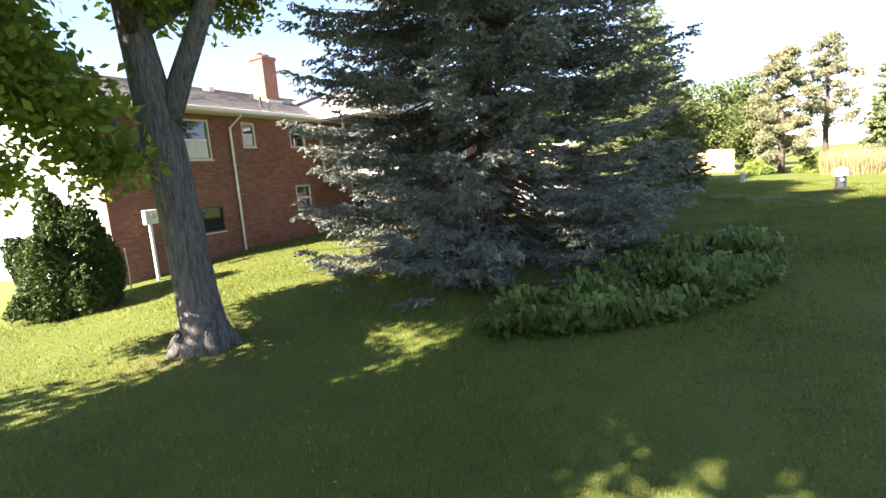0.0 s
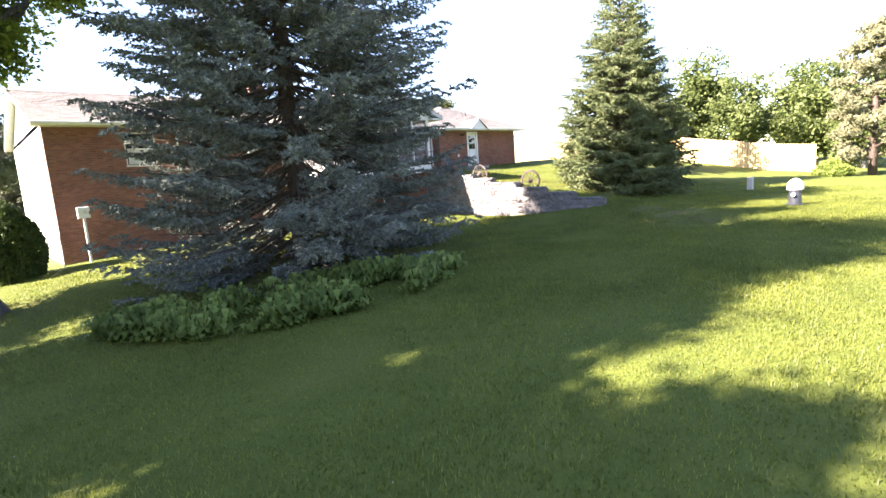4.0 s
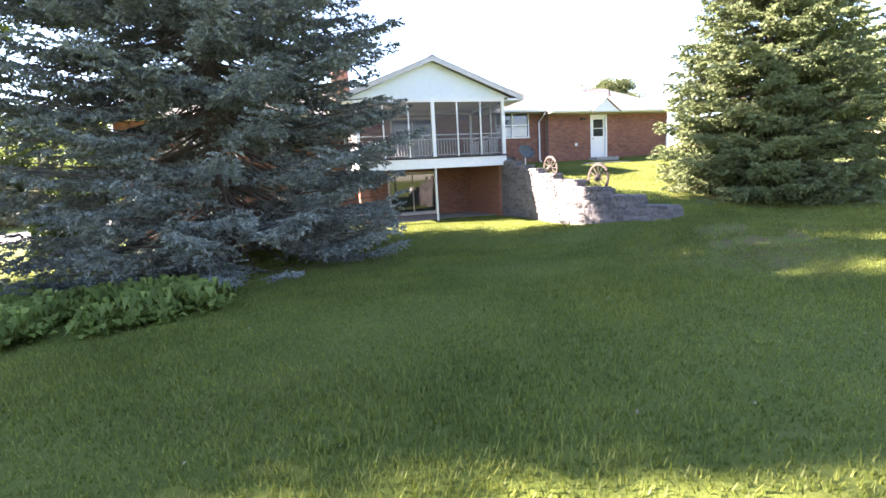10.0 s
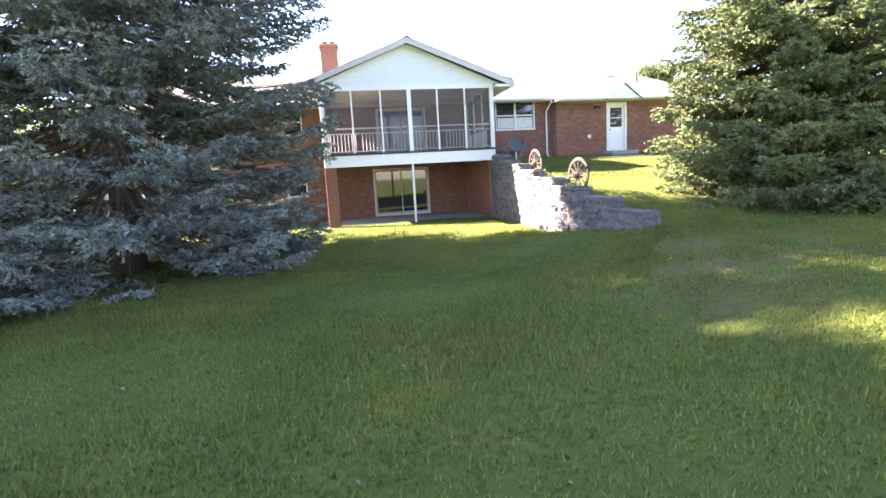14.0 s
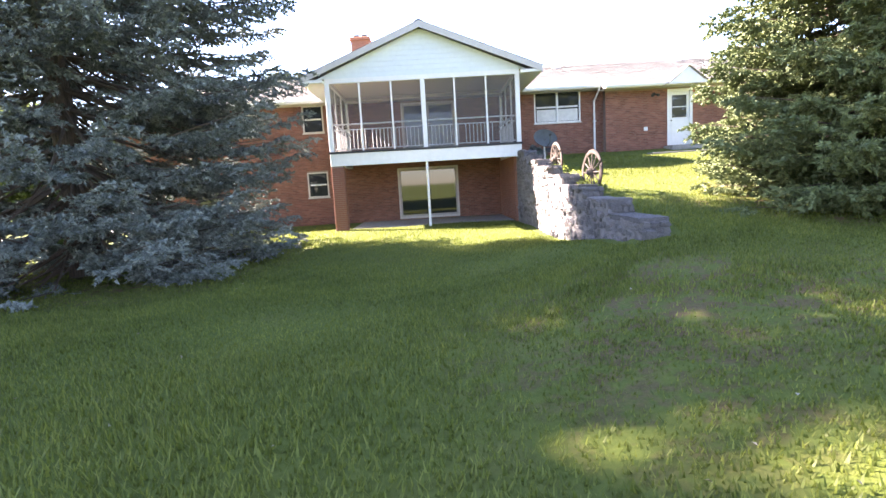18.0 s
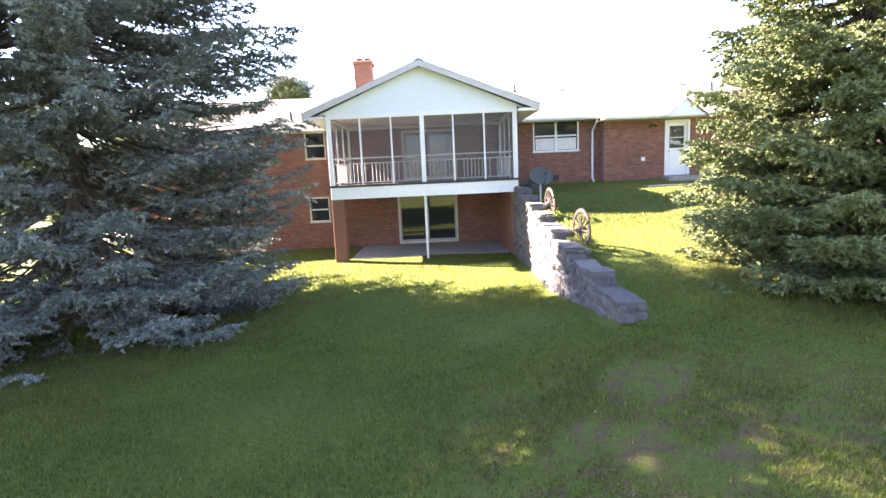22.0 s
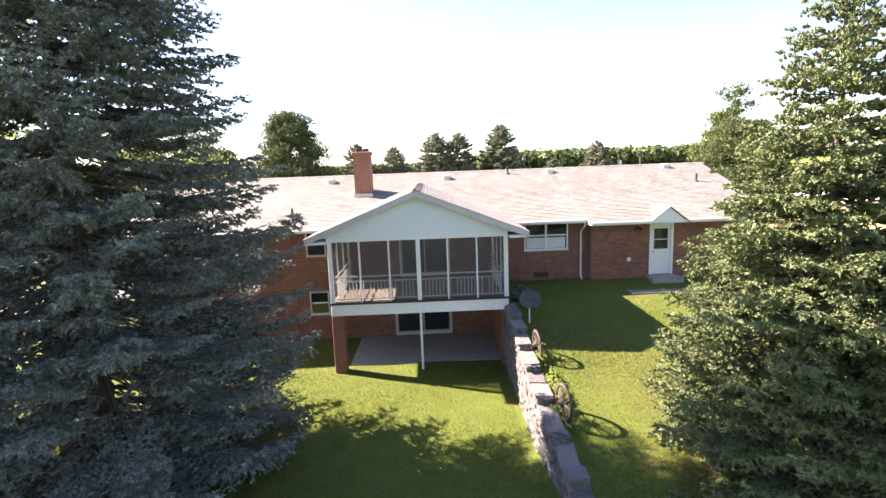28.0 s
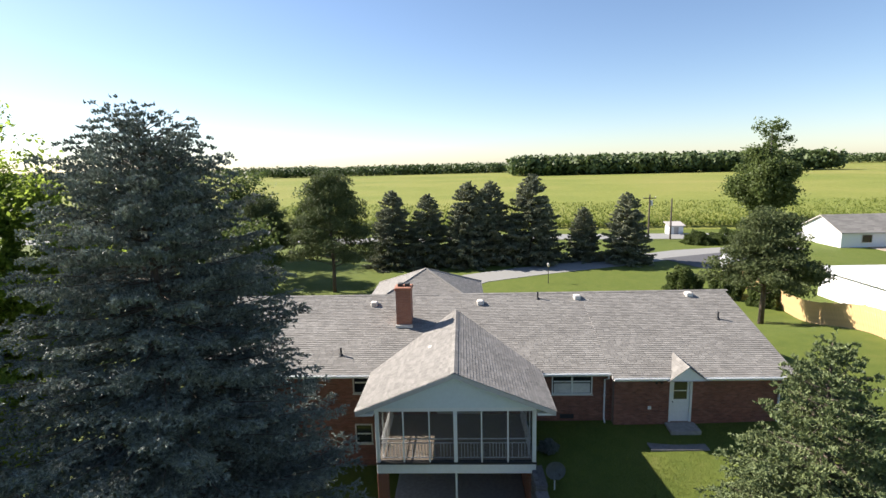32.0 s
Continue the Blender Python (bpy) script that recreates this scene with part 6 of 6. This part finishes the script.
part("roof", slab([(-1.6, -1.3, 1.75), (1.6, -1.3, 1.75), (1.6, 1.3, 2.3), (-1.6, 1.3, 2.3)], 0.1), M["rake"], hut)
part("door", Mesh().box(-0.4, 0.4, -1.04, -1.001, 0.05, 1.5), M["rake"], hut)

# lamp post in the front yard
lp = thing("yard_lamp", "slim lamp post with a lantern in the front yard", "lamp post", at=(10.4, 40.0, 0.3))
part("post", Mesh().tube([(0, 0, -0.2), (0, 0, 2.0)], [0.05, 0.035], 8), M["dark"], lp)
part("lantern", Mesh().tube([(0, 0, 2.0), (0, 0, 2.1), (0, 0, 2.4), (0, 0, 2.5)], [0.05, 0.13, 0.16, 0.03], 6), M["trim"], lp)

# ---- far woods ----
rng = np.random.default_rng(77)


def woods(name, x0, x1, y, depth, h, n, label):
    t = np.linspace(0, 1, n)
    xs = x0 + (x1 - x0) * rng.uniform(0, 1, n)
    yb = y + rng.uniform(0, depth, n)
    hh = h * rng.uniform(0.75, 1.08, n)
    k = 26
    P = np.repeat(np.stack([xs, yb, np.zeros(n)], 1), k, 0)
    v = unit(rng.normal(size=(n * k, 3)))
    rad = np.repeat(hh, k)[:, None]
    P = P + v * np.array([0.34, 0.34, 0.44]) * rad * rng.uniform(0.6, 1, (n * k, 1))
    P[:, 2] += 0.55 * rad[:, 0]
    s = 0.085 * rad
    a = unit(rng.normal(size=(n * k, 3)))
    b = unit(np.cross(a, v + 0.01))
    q = np.stack([P - a * s, P - b * s, P + a * s, P + b * s], 1)
    return tagged(part(name, quad_mesh(name, q, M["woods"]), None, None), label, "woods", kind="stuff")


woods("woodland", 48, 330, 440, 60, 20, 1500, "dense dark green woods along the far edge of the field")
woods("woodland", -260, 60, 640, 60, 15, 900, "distant line of trees beyond the field")
woods("woodland", 330, 1100, 760, 60, 17, 1200, "distant line of trees on the horizon")
woods("woodland", -1100, -240, 800, 60, 17, 900, "distant tree line on the horizon")
# crop leaves along the field's near edge
n = 22000
xs = rng.uniform(-70, 140, n)
ys = np.maximum(60, 88 - 0.085 * xs) + 1.5 + 55 * rng.uniform(0, 1, n) ** 2
rowx = np.round(xs / 0.9) * 0.9
p = np.stack([rowx + rng.normal(0, 0.12, n), ys, 1.2 + rng.uniform(-0.2, 0.75, n)], 1)
tagged(part("crop_plants", tri_mesh("crop_plants", needles(p, np.tile([0, 0, 1.0], (n, 1)), rng, 3, 0.9, 0.09, 0.7), M["corn"]), None, None), "rows of tall green crop plants at the field's edge", "crops", kind="stuff")

# ---- fallen leaves on the lawn ----
rng = np.random.default_rng(21)
n = 150
lx, ly = rng.uniform(-20, 2, n), rng.uniform(-18, -6, n)
lp = np.stack([lx, ly, ground_z(lx, ly) + 0.045], 1)
nr = unit(rng.normal(size=(n, 3)) * 0.5 + np.array([0, 0, 1.0]))
la = unit(np.cross(nr, rng.normal(size=(n, 3))))
lb2 = np.cross(nr, la)
sz = rng.uniform(0.010, 0.024, (n, 1))
tagged(part("fallen_leaves", quad_mesh("fallen_leaves", np.stack([lp - la * sz, lp - lb2 * sz * 0.6 + nr * sz * 0.4, lp + la * sz, lp + lb2 * sz * 0.6 + nr * sz * 0.4], 1), M["dead_leaf"]), None, None), "scattered pale fallen leaves on the lawn", "leaves", kind="stuff")

# ---- grass ----
rng = np.random.default_rng(99)


def blades(n, x0, x1, y0, y1, h, w):
    x, y = rng.uniform(x0, x1, n) + rng.normal(0, 0.8, n), rng.uniform(y0, y1, n) + rng.normal(0, 0.8, n)
    keep = ~((np.abs(x - wall_x(y)) < 0.42) & (y > WALL_END - 0.1)) & ~((x > -3.5) & (x < 3.1) & (y > 0.72))
    x, y = x[keep], y[keep]
    for bx, by, r0, r1, am in BARE[:7]:
        d = np.hypot(x - bx, y - by)
        thin = np.sin(x * 3.1 + 1.3 * np.sin(y * 2.3)) + np.sin(y * 3.7 + 1.1 * np.sin(x * 2.9)) + 0.7 * np.sin(x * 7.3 - y * 5.1)
        k = rng.uniform(0, 1, len(x)) > am * (1 - ss(r0, r1, d)) * ss(-0.5, 1.3, thin)
        x, y = x[k], y[k]
    n = len(x)
    z = ground_z(x, y) + 0.02 * np.sin(x * 1.7 + y * 0.6) * np.cos(y * 1.3) - 0.008
    az = rng.uniform(0, 6.28, n)
    lean = rng.uniform(0.1, 0.9, n)
    hh = h * rng.uniform(0.55, 1.25, n) * (0.85 + 0.3 * np.sin(x * 0.9) * np.cos(y * 1.1))
    p = np.stack([x, y, z], 1)
    s = np.stack([-np.sin(az), np.cos(az), np.zeros(n)], 1) * (w * rng.uniform(0.7, 1.3, n))[:, None]
    tip = p + np.stack([np.cos(az) * lean * hh, np.sin(az) * lean * hh, hh], 1)
    return np.stack([p - s, p + s, tip], 1)


g = np.concatenate([blades(330000, -20, 7, -21.5, -9, 0.058, 0.0072), blades(150000, -22, 15, -9, 4, 0.065, 0.009), blades(50000, 3.5, 15, -17, -9, 0.06, 0.009),
                    blades(110000, -9, 8, -18.5, -9, 0.068, 0.0085), blades(110000, -14, 8, -9, 1, 0.058, 0.0085)])
tagged(part("grass", tri_mesh("grass", g, M["grass"]), None, None), "short mown green grass blades", "grass", kind="stuff")
